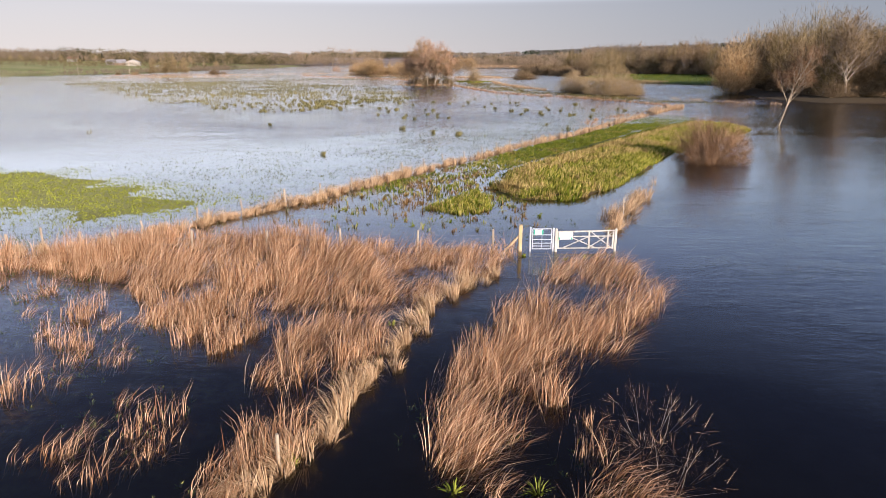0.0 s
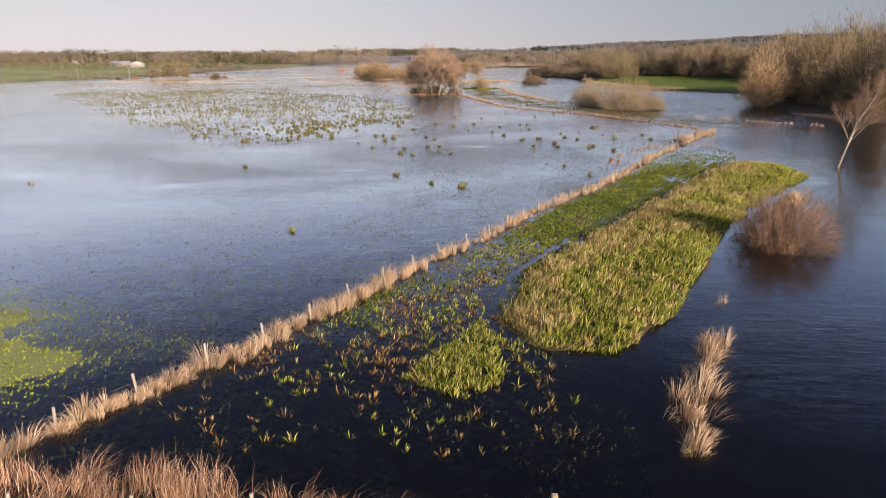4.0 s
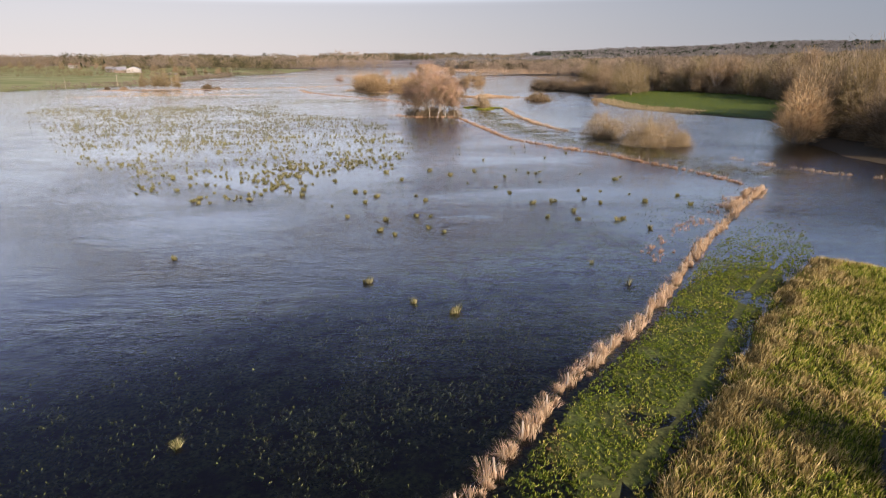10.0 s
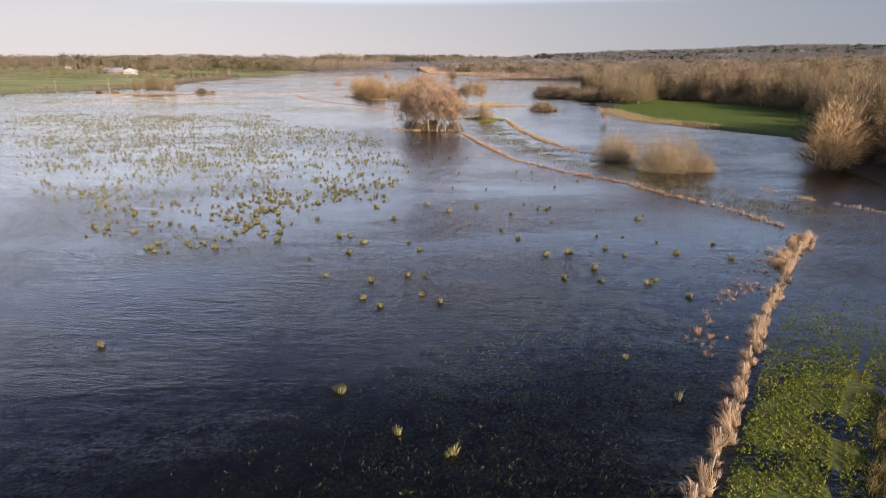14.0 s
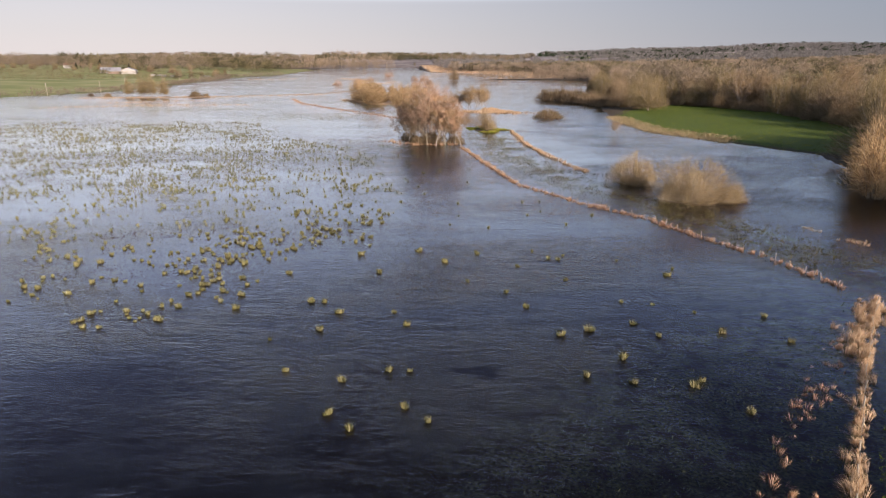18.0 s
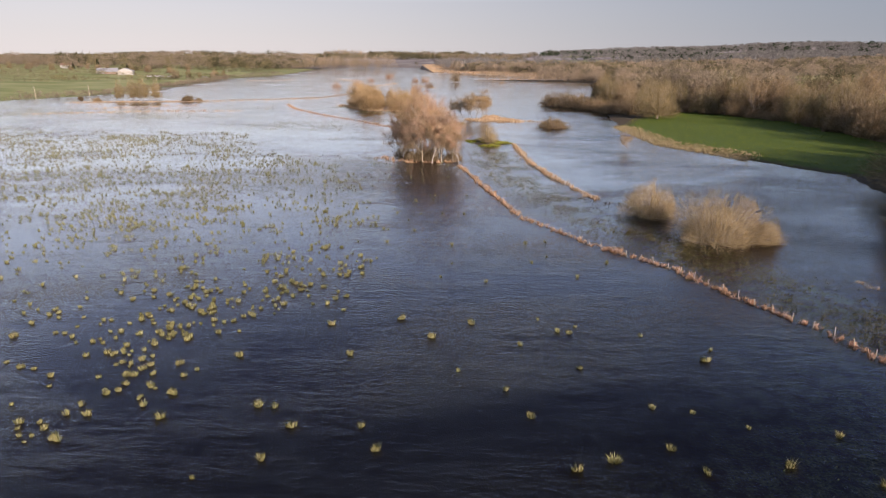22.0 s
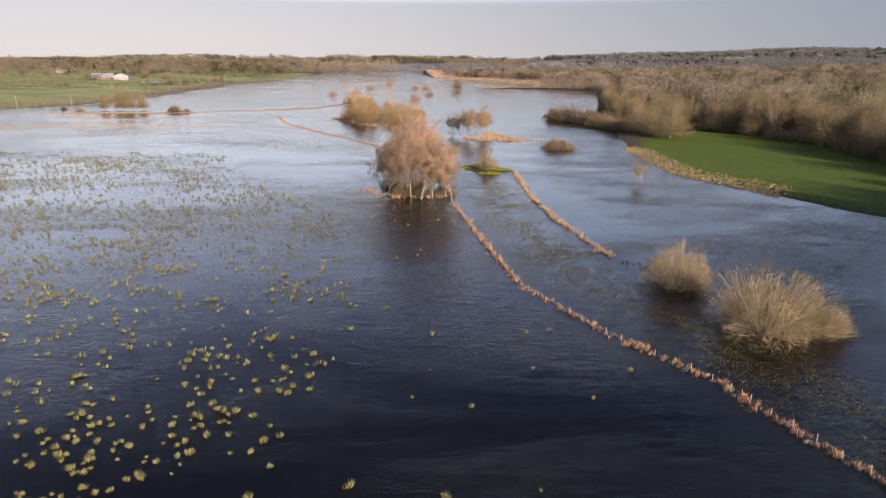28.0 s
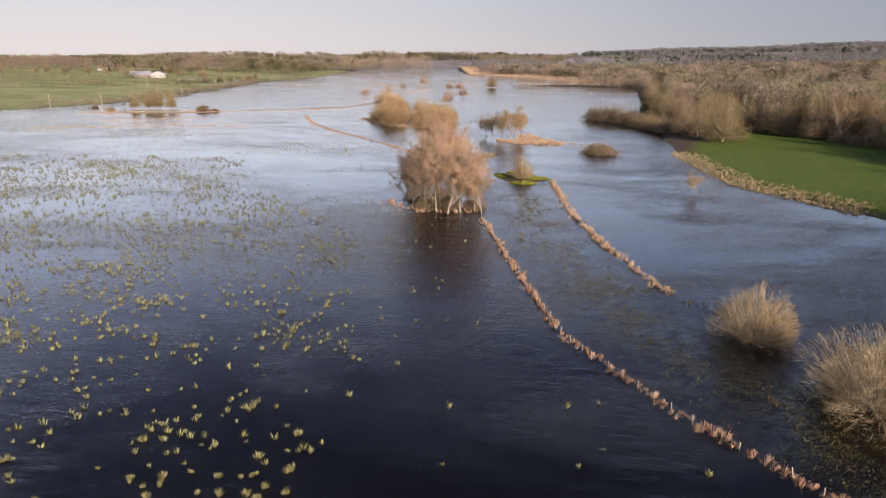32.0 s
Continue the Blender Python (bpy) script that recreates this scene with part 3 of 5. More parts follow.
RIGHTLAND = [(76.6, 308.9), (87.5, 290.6), (98.6, 265.3), (108.0, 250.0), (101.0, 222.0), (89.0, 197.0), (84.5, 170.0), (88.0, 146.0), (108.0, 142.0), (150.0, 128.0), (230.0, 60.0), (420.0, -200.0), (2500.0, -200.0), (2500.0, 4800.0), (600.0, 4800.0), (150.0, 2300.0), (-140.0, 2150.0), (-70.0, 1500.0), (0.0, 1400.0), (70.0, 1240.0), (125.0, 1090.0), (95.0, 1022.0), (18.0, 1008.0), (16.0, 990.0), (104.0, 951.0), (168.0, 905.0), (150.0, 800.0), (110.0, 600.0), (86.0, 505.0), (86.0, 440.0), (75.0, 372.0)]
LEFTLAND = [(-420.0, 380.0), (-343.0, 551.0), (-318.0, 600.0), (-312.0, 640.0), (-330.0, 748.0), (-378.0, 1073.0), (-352.0, 1289.0), (-420.0, 1800.0), (-480.0, 2250.0), (-250.0, 2500.0), (200.0, 2350.0), (700.0, 4800.0), (-2600.0, 4800.0), (-2600.0, 100.0), (-600.0, 100.0)]
SPIT = [(-185.0, 548.0), (-150.0, 562.0), (-108.0, 585.0), (-96.0, 640.0), (-104.0, 650.0), (-118.0, 596.0), (-150.0, 574.0), (-185.0, 560.0)]
LOWBANK = [(-290.0, 520.0), (-200.0, 530.0), (-180.0, 545.0), (-205.0, 548.0), (-285.0, 534.0)]
WILLOWBED = [(-80.0, 505.0), (-57.0, 466.0), (-28.0, 452.0), (-22.0, 480.0), (-28.0, 520.0), (-70.0, 530.0)]
MEADOW = [(-60.0, 62.0), (-46.0, 57.0), (-36.9, 55.2), (-25.5, 49.5), (-17.0, 42.6), (-18.6, 38.8), (-24.0, 38.0), (-31.0, 39.0), (-60.0, 40.0)]
REEDS_W = [(-24.0, 27.5), (-24.0, 30.5), (-20.0, 31.4), (-16.6, 33.6), (-13.0, 33.2), (-3.0, 32.2), (3.4, 30.2), (1.6, 26.3), (-1.6, 23.3), (-1.4, 20.3), (-3.2, 16.0), (-4.0, 13.5), (-5.4, 11.0), (-7.2, 10.6), (-5.6, 15.0), (-7.0, 18.5), (-9.5, 19.0), (-13.0, 22.5), (-15.1, 25.8)]
REEDS_E = [(-1.2, 12.4), (0.2, 17.4), (2.2, 22.8), (4.9, 27.0), (6.2, 28.9), (8.6, 29.4), (9.4, 24.0), (7.2, 20.6), (4.4, 17.0), (4.2, 14.2), (4.6, 11.0), (2.0, 9.6), (-0.4, 9.8)]
RIVERLINE = [(24.0, -60.0), (20.0, 0.0), (21.0, 30.0), (34.0, 56.0), (60.0, 90.0), (72.0, 130.0), (70.0, 180.0), (72.0, 230.0), (55.0, 290.0), (48.0, 420.0), (30.0, 620.0), (-40.0, 800.0), (-180.0, 1000.0), (-240.0, 1500.0)]

FARFIELD = [(185.0, 700.0), (205.0, 500.0), (245.0, 330.0), (420.0, 340.0), (700.0, 600.0), (760.0, 1000.0), (640.0, 1060.0), (496.0, 1064.0), (362.0, 1044.0), (240.0, 900.0)]


def height(x, y):
    """The ground's height; the flood stands at 0."""
    x, y = np.asarray(x, float), np.asarray(y, float)
    rough = fbm(x, y, 3.0, 11) - 0.5
    wide = fbm(x, y, 26.0, 21) - 0.5
    h = -0.32 + 0.12 * rough + 0.22 * wide
    h = np.minimum(h, np.maximum(-1.6, -0.25 - 0.14 * np.clip(17 - near_line(x, y, RIVERLINE), 0, 17)))
    wob = rough * 1.6 + wide * 2.5

    def raise_to(poly, top, slope, wobble=1.0):
        nonlocal h
        d = inside(x, y, poly) + wob * wobble
        h = np.maximum(h, np.clip(d * slope - 0.12, -0.5, top))
    raise_to(MOUND, 0.26, 0.22)
    raise_to(ISLET, 0.05, 0.06, 2.2)
    raise_to(SPIT, 0.2, 0.08, 2)
    raise_to(LOWBANK, 0.2, 0.08, 2)
    raise_to(WILLOWBED, 0.3, 0.08, 2)
    raise_to(FIELD, 0.55, 0.10)
    d = inside(x, y, STRIP)
    h = np.where(d > -0.5, np.maximum(h, -0.13 + 0.10 * np.clip((y - 52) / 14, 0, 1) * np.clip((104 - y) / 12, 0, 1) - 0.10 * np.clip((y - 100) / 10, 0, 1) + 0.10 * rough + 0.04 * np.clip(d, -1, 1)), h)
    west = near_line(x, y, FENCE_A)
    h = np.where((west < 26) & (y < 95) & (x < 30), np.maximum(h, -0.12 - 0.010 * west - 0.005 * np.clip(y - 60, 0, 40) + 0.10 * rough), h)
    low = np.clip(1 - near_line(x, y, [(56, 148), (48, 166), (37, 190), (27, 210), (19, 240), (14, 285)]) / 8, 0, 1)
    h = np.maximum(h, -0.32 + 0.24 * np.sqrt(low) + 0.1 * rough - (low <= 0) * 2)
    d = inside(x, y, MEADOW) + wob * 3
    h = np.maximum(h, np.clip(d * 0.03 - 0.03, -0.3, 0.03) + 0.05 * rough)
    d = inside(x, y, RIGHTLAND) + wob * 1.5
    rise = np.clip(d * 0.09 - 0.1, -0.5, 0.7) + 0.012 * np.clip(d - 15, 0, 500)
    hill = np.clip((y - 1500) / 2600, 0, 1) ** 1.3 * 56 + np.clip((x - 500) / 1600, 0, 1) ** 1.2 * 48
    h = np.maximum(h, rise + (hill * (0.75 + 0.5 * fbm(x, y, 800, 5))) * (d > 0))
    d = inside(x, y, LEFTLAND) + wob * 2
    rise = np.clip(d * 0.07 - 0.1, -0.5, 1.0) + 0.034 * np.clip(d - 8, 0, 420) + 0.006 * np.clip(d - 400, 0, 3000)
    hill = np.clip((y - 2400) / 2000, 0, 1) * 44
    h = np.maximum(h, (rise + hill * (0.6 + 0.8 * fbm(x, y, 700, 8))) * (d > -6) - 0.5 * (d <= -6))
    return h


def height_at(x, y):
    return float(height(np.array([x]), np.array([y]))[0])


def build_ground():
    def steps(lo, hi, fine, grow, far_lo, far_hi):
        mid = list(np.arange(lo, hi, fine))
        s, v, up = fine, mid[-1], []
        while v < far_hi:
            s *= grow
            v += s
            up.append(v)
        s, v, down = fine, mid[0], []
        while v > far_lo:
            s *= grow
            v -= s
            down.append(v)
        return np.array(down[::-1] + mid + up)
    xs = steps(-45, 60, 1.0, 1.04, -4800, 4800)
    ys = steps(5, 125, 1.1, 1.014, -600, 4900)
    gx, gy = np.meshgrid(xs, ys)
    gz = height(gx, gy)
    nx, ny = len(xs), len(ys)
    v = np.stack([gx, gy, gz], -1).reshape(-1, 3)
    i = (np.arange(ny - 1)[:, None] * nx + np.arange(nx - 1)[None, :]).ravel()
    q = np.stack([i, i + 1, i + nx + 1, i + nx], 1)
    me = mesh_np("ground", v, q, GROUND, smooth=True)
    x, y, z = v.T
    soft = lambda d, w: np.clip(d / w + 0.5, 0, 1)
    wob = (fbm(x, y, 6, 4) - 0.5) * 6
    field = soft(inside(x, y, FIELD) + wob * 0.3 - 3, 3) * (z > -0.05)
    right, left = inside(x, y, RIGHTLAND) + wob, inside(x, y, LEFTLAND) + wob
    mound = soft(inside(x, y, MOUND) + wob * 0.3, 2)
    strip = soft(inside(x, y, STRIP) + wob * 0.3, 2)
    meadow = soft(inside(x, y, MEADOW) + wob * 0.5, 4)
    farfield = np.clip(soft(inside(x, y, FARFIELD), 10) + soft(fbm(x, y, 420, 33) - 0.70, 0.03) * (right > 60) * (y > 1500), 0, 1)
    pasture = np.clip(soft(left, 4) * (y < 1900) + farfield + meadow * (z > -0.06), 0, 1)
    wild = np.clip(soft(right, 6) - field - farfield + soft(left, 4) * (y >= 1900), 0, 1)
    reedland = soft(right, 10) * (y > 985) * (x < 150 + (y - 1000) * 0.1) * (x > -160)
    near_a = near_line(x, y, FENCE_A)
    drowned = (np.clip(1 - near_a / 26, 0, 1) + soft(inside(x, y, [(-70, 30), (-9, 40), (2, 62), (30, 104), (44, 132), (20, 118), (-8, 92), (-40, 84), (-80, 70)]), 12)) * 0.8
    swath = np.clip(1.6 - near_line(x, y, [(56, 148), (48, 166), (37, 190), (27, 210), (19, 240), (14, 285)]) / 6, 0, 1)
    # the last mask grows with distance: haze painted over far ground
    sets = dict(turf=np.clip(field + (mound * 0.2 + strip * 0.75 + 0.12 * soft(inside(x, y, ISLET), 2)) * np.clip(z * 12 + 0.4, 0, 1), 0, 1), pasture=pasture,
                litter=wild, straw=np.clip(reedland + soft(inside(x, y, SPIT), 3) + soft(inside(x, y, LOWBANK), 3) + soft(inside(x, y, WILLOWBED), 3), 0, 1) * 0.8,
                weed=np.clip(drowned + swath, 0, 1), hazed_canopy=np.clip((np.hypot(x, y) - 2000) / 900, 0, 1) * (1 - farfield))
    for k, a in sets.items():
        me.attributes.new(k, 'FLOAT', 'POINT').data.foreach_set("value", np.ascontiguousarray(a, np.float32))
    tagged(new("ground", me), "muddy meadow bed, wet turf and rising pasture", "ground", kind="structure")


build_ground()


def build_water():
    """The flood's surface. Its "wind" is low in the lee of the fence and the river bank."""
    xs = np.concatenate([np.linspace(-2400, -160, 12), np.arange(-150, 151, 5.0), np.linspace(160, 2400, 12)])
    ys = np.concatenate([np.linspace(-600, -20, 6), np.arange(-10, 330, 5.0), np.linspace(340, 2900, 24)])
    gx, gy = np.meshgrid(xs, ys)
    nx, ny = len(xs), len(ys)
    i = (np.arange(ny - 1)[:, None] * nx + np.arange(nx - 1)[None, :]).ravel()
    me = mesh_np("water", np.stack([gx, gy, gx * 0], -1).reshape(-1, 3), np.stack([i, i + 1, i + nx + 1, i + nx], 1), WATER)
    west = np.clip(((87 + 0.3 * gx) - gy) / 30 + 0.5, 0, 1) * (gx < 12) * (gy > 25)
    foot = np.clip((30 - gy) / 10, 0, 1) * (gx < 12)
    wind = (1 - 0.8 * np.maximum(west, foot)) * (1 - 0.62 * np.clip((24 - near_line(gx, gy, RIVERLINE[:5])) / 10, 0, 1))
    wind *= 1 + 0.7 * np.clip((30 - near_line(gx, gy, [(66, 170), (76, 225), (62, 280), (54, 330)])) / 12, 0, 1)
    wind *= 1 + 1.2 * np.clip((34 - np.hypot(gx + 6, gy - 252)) / 14, 0, 1)
    me.attributes.new("wind", 'FLOAT', 'POINT').data.foreach_set("value", np.ascontiguousarray(wind.ravel(), np.float32))
    tagged(new("water", me), "brown flood water ruffled by wind", "water", kind="structure")


build_water()

# ---- reeds and grasses ----
def put_z(x, y, low=-0.35):
    return np.maximum(height(x, y), low)


def reed_field(name, poly, n, seed, label, tall=1.3, wind=(0.30, 0.05), holes=0.45, per=34, flat=0.25, thin_south=0.0):
    """Reeds in clumps: each leans and stands in its own way, some lie flat, dark water shows between."""
    r = np.random.default_rng(seed)
    x, y = scatter(poly, n, seed)
    keep = fbm(x, y, 2.2, seed) + 0.14 * np.clip(inside(x, y, poly) / 1.4, -1, 1) > holes + thin_south * np.clip((21 - y) / 6, 0, 1)
    x, y = x[keep], y[keep]
    m = len(x)
    size = r.uniform(0.45, 1.15, m) * (0.55 + 0.8 * fbm(x, y, 4.0, seed + 3))
    turn = (fbm(x, y, 3.0, seed + 9) - 0.5) * 3.0 + r.normal(0, 0.45, m)
    force = np.hypot(*wind) * r.uniform(0.2, 1.5, m)
    laid = fbm(x, y, 2.6, seed + 5) + r.normal(0, 0.10, m) > 1 - flat - 0.18
    force[laid] = r.uniform(0.75, 1.0, laid.sum())
    base = math.atan2(wind[1], wind[0])
    k = np.repeat(np.arange(m), r.integers(per // 2, per * 3 // 2, m))
    q = len(k)
    rad = 0.10 + 0.30 * size[k]
    px, py = x[k] + r.normal(0, 1, q) * rad * 0.6, y[k] + r.normal(0, 1, q) * rad * 0.6
    h = tall * size[k] * r.uniform(0.55, 1.15, q)
    ang = base + turn[k]
    lean = h[:, None] * (np.stack([np.cos(ang), np.sin(ang)], 1) * force[k][:, None] + r.normal(0, 0.24, (q, 2)))
    v = blades(np.stack([px, py, put_z(px, py)], 1), h + 0.15, r.uniform(0.011, 0.028, q), lean, 0.45, seed)
    return stuff(name, v, REED, label, "reeds")


reed_field("reed_bed", REEDS_W, 1500, 41, "dense bed of dry tan reeds standing in flood water", 1.4, (0.16, 0.04), holes=0.51, flat=0.40, thin_south=0.13)
reed_field("reed_bed", REEDS_E, 640, 42, "ragged strip of dry reeds between path and river", 1.35, (0.14, 0.0), 0.52, flat=0.52)
reed_field("reed_bed", [(-24, 28), (-15, 26), (-9, 19), (-5, 12), (-6, 9), (-24, 10)], 190, 43, "thin scattered tufts of dry reeds in dark water", 1.15, (0.45, 0.1), 0.56, 30, 0.45)


def strip_of_grass(name, line, per_m, width, tall, seed, label, mat=None, gaps=0.2, wind=(0.1, 0.1), thick=1.0):
    """Tufts of long grass of uneven size along a line."""
    r = np.random.default_rng(seed)
    pts = np.array([p[:2] for p in along(line, 0.30)])
    x, y = pts[:, 0] + r.normal(0, width / 3, len(pts)), pts[:, 1] + r.normal(0, width / 3, len(pts))
    keep = fbm(x, y, 3.0, seed) > gaps
    x, y = x[keep], y[keep]
    size = tall * (0.5 + 0.8 * fbm(x, y, 2.2, seed + 2)) * r.uniform(0.45, 1.15, len(x))
    turn = r.normal(0, 0.25, (len(x), 2)) + wind
    v = tufts(x, y, put_z(x, y, -0.15), size, max(4, int(per_m * 0.30)), 0.42, 0.030 * thick, seed, turn)
    return stuff(name, v, mat or HAY, label, "grass")


strip_of_grass("fence_grass", FENCE_A, 190, 0.8, 0.95, 51, "bleached long grass along a wire fence", gaps=0.12, wind=(-0.15, 0.2))
strip_of_grass("fence_grass", FENCE_B, 120, 1.3, 0.85, 52, "dry reddish grass along a flooded fence", REED, gaps=0.08, thick=1.3)
strip_of_grass("fence_grass", FENCE_C, 36, 1.6, 1.0, 53, "dry grass along a far flooded fence", REED, gaps=0.3, thick=3.0)
strip_of_grass("reed_fringe", REEDLINE, 80, 1.7, 1.25, 54, "pinkish dry reeds along a drowned bank", HAY, gaps=0.27, thick=1.6)
strip_of_grass("reed_fringe", [(45, 205), (38, 213), (34.5, 218)], 40, 2.2, 0.8, 55, "dark drowned brambles along a bank", TWIG, gaps=0.3, thick=2.0)
strip_of_grass("reed_fringe", [(9.3, 34.0), (10.6, 36.8), (12.0, 39.6), (14.6, 44.2)], 170, 1.1, 1.25, 56, "bent straw-coloured reeds at the river's edge", HAY, gaps=0.36, wind=(0.3, -0.1))
strip_of_grass("reed_fringe", [(12.5, 41), (15.9, 47.5), (19.6, 53.3), (21.4, 55.8), (24, 59)], 60, 0.7, 0.9, 57, "thin tufts of pale reeds in the river", HAY, gaps=0.52)
strip_of_grass("reed_fringe", [(34.5, 73.5), (37.2, 78.5)], 170, 1.4, 1.3, 58, "pale reeds at the river's edge", HAY, gaps=0.15)
strip_of_grass("reed_fringe", [(61, 168), (62.5, 160), (67, 155), (71, 148.5), (78, 143)], 50, 1.0, 0.9, 59, "low dry reeds along a drowned bank", HAY, gaps=0.45, thick=1.6)
strip_of_grass("reed_fringe", [(20.5, 96), (30, 110.5), (37.5, 119), (44, 128)], 90, 2.4, 0.65, 60, "reddish dry reeds beside a fence", REED, gaps=0.50)
strip_of_grass("reed_fringe", [(40.5, 121.0), (50.5, 134.5)], 280, 2.2, 1.35, 50, "tall pale reeds at a fence corner", HAY, gaps=0.18)
for k, line in enumerate([[(-290, 522), (-240, 531), (-200, 537), (-170, 551), (-112, 578)], [(-250, 430), (-190, 452), (-134, 456)], [(-235, 472), (-180, 500)], [(18, 405), (34, 399), (46, 392)], [(-26, 313), (-19, 315)], [(-313.2, 971.7), (-254.3, 1021.8)], [(-192.7, 1053.3), (-138.0, 939.9)], [(-100.7, 797.8), (-84.9, 881.3)], [(-58.7, 828.1), (-28.5, 760.4)]]):
    strip_of_grass("reed_fringe", line, 26, 4.0, 1.0, 701 + k, "low straw-coloured grass on a drowned bank", HAY, gaps=0.30, thick=5.0)
strip_of_grass("reed_fringe", [(-24, 280), (-16, 271), (-6, 269), (2, 270)], 60, 3.5, 1.1, 35, "reddish dry grass round a copse", REED, gaps=0.34, thick=2.4)
strip_of_grass("reed_fringe", [(-82, 503), (-57, 465), (-28, 451), (-23, 470)], 30, 5.0, 1.6, 36, "pale dry reeds round drowned willows", HAY, gaps=0.25, thick=4.0)

strip_of_grass("fence_grass", [(-18.5, 32.5), (-15.6, 36.2), (-13.1, 39.6), (-10.6, 42.4), (-6.6, 48.7), (-3.0, 54.0)], 230, 1.1, 1.0, 49, "thick bank of bleached grass along a fence", gaps=0.12, wind=(0.1, -0.1))

strip_of_grass("reed_fringe", [(-5.4, 9.6), (-4.9, 11.2), (-3.9, 13.0), (-3.0, 15.8), (-1.5, 20.4), (-1.0, 23.0), (2.2, 27.0)], 260, 0.7, 1.0, 48, "bleached bent grass along a drowned path", gaps=0.2, wind=(-0.15, -0.15), thick=0.7)

# the long grassy bank beside the river
x, y = scatter(MOUND, 12500, 61)
k = inside(x, y, MOUND) + (fbm(x, y, 2.5, 17) - 0.45) * 2.5 > 0
x, y = x[k], y[k]
dead = (np.clip(1 - near_line(x, y, [(4, 44), (6, 52), (12, 62), (19, 71), (31, 88), (40, 98)]) / 6, 0, 1) * 0.42 + fbm(x, y, 2.2, 7) * 1.1 + 0.42 * np.random.default_rng(3).random(len(x)) - 1.06) > 0
z = put_z(x, y)
size = np.random.default_rng(4).uniform(0.22, 0.58, len(x)) * (0.55 + 0.9 * fbm(x, y, 1.6, 44))
stuff("tussock_grass", tufts(x[~dead], y[~dead], z[~dead], size[~dead], 9, 0.6, 0.055, 62), TUFT, "olive and green tussocky grass on a river bank", "grass")
stuff("dead_grass", tufts(x[dead], y[dead], z[dead], size[dead] * 1.25, 11, 0.65, 0.05, 63), STRAWTUFT, "straw-coloured dead tussocks on a river bank", "grass")
x, y = scatter(STRIP, 19000, 64)
rut = near_line(x, y, [(3.2, 38), (2.2, 46), (4.5, 54), (9.5, 62), (17, 72), (28, 88.5), (38, 101)])
k = (np.random.default_rng(12).random(len(x)) < np.clip((y - 37) / 25, 0.06, 1) * np.clip((114 - y) / 16, 0.12, 1) * np.clip(fbm(x, y, 3, 13) * 3 - 0.45, 0.1, 1)) & (rut > 0.28)
x, y = x[k], y[k]
r = np.random.default_rng(9)
tone = fbm(x, y, 2.4, 19) + r.normal(0, 0.10, len(x)) - 0.015 * np.clip(y - 56, -18, 14)
for lo, hi, mat, nm, lb in ((-9, 0.44, GREEN, "wet_grass", "fresh green grass standing in shallow water"), (0.44, 0.64, TUFT, "wet_grass", "olive and straw grass standing in shallow water"), (0.64, 0.74, WEED, "wet_grass", "dark brown and olive weeds in shallow water"), (0.74, 9, RUST, "wet_grass", "rusty dead weeds in shallow water")):
    k = (tone > lo) & (tone <= hi)
    stuff(nm, tufts(x[k], y[k], put_z(x[k], y[k], -0.06), r.uniform(0.20, 0.40, k.sum()) * np.clip(1.15 - (y[k] - 40) / 50, 0.6, 1.15), 7, 0.65, 0.055, 65), mat, lb, "grass")
# a hummock at the bank's south end, cut off by a rut
x, y = scatter([(-1.8, 40.2), (0.2, 43.5), (2.4, 46.6), (2.9, 43.5), (3.1, 40.0), (1.0, 38.2)], 420, 46)
stuff("tussock_grass", tufts(x, y, put_z(x, y, -0.06), r.uniform(0.25, 0.5, len(x)), 10, 0.6, 0.055, 47), TUFT, "olive tussocky hummock in shallow water", "grass")
# weeds just breaking the surface, west of the fence, below the gate and on the drowned bank by the river
x, y = sow(lambda x, y: np.clip(1.35 - near_line(x, y, FENCE_A) / np.clip(34 - 0.30 * (y - 50), 9, 34), 0, 1) ** 1.5 * np.clip(fbm(x, y, 5, 23) * 3.6 - 1.0, 0.05, 1) * np.clip((150 - y) / 60, 0.2, 1) * (inside(x, y, FENCE_A + [(52, 150), (-90, 150), (-90, 30)]) > 0), (-60, 30, 60, 140), 150000, 66)
stuff("drowned_weeds", tufts(x, y, np.full(len(x), -0.105), np.random.default_rng(6).uniform(0.13, 0.27, len(x)), 5, 1.0, 0.09, 67), WEED_GREEN, "green weeds breaking the flood's surface", "weeds")
x, y = sow(lambda x, y: np.clip(1.2 - near_line(x, y, [(56, 148), (48, 166), (37, 190), (27, 210), (19, 240), (14, 285)]) / 9.0, 0, 1) * np.clip(fbm(x, y, 5, 25) * 3.6 - 1.1, 0.06, 1), (0, 140, 78, 300), 150000, 68)
stuff("drowned_weeds", tufts(x, y, np.full(len(x), -0.04), np.random.default_rng(16).uniform(0.16, 0.34, len(x)), 3, 0.9, 0.085, 69), WEED, "olive and brown weeds breaking the flood's surface", "weeds")
x, y = sow(lambda x, y: np.clip(fbm(x, y, 3, 27) * 4 - 2.0 + 0.5 * (x < -9) * (y > 18), 0, 1), (-30, 10, 12, 45), 10000, 70)
k = (inside(x, y, REEDS_W) < 1) & (near_line(x, y, [(-3.5, 12), (-1, 19), (1, 24.5), (4.6, 30)]) > 1.0) & (x < 8)
stuff("drowned_weeds", tufts(x[k], y[k], np.full(k.sum(), -0.07), 0.17, 6, 0.8, 0.05, 75), WEED_GREEN, "bright green weeds in shallow flood water", "weeds")
x, y = sow(lambda x, y: np.clip(1.5 - near_line(x, y, [(75, 369), (77.6, 312), (88, 294), (93, 283)]) / 5.5, 0, 1) * (inside(x, y, FIELD) > -2), (66, 245, 125, 380), 16000, 76)
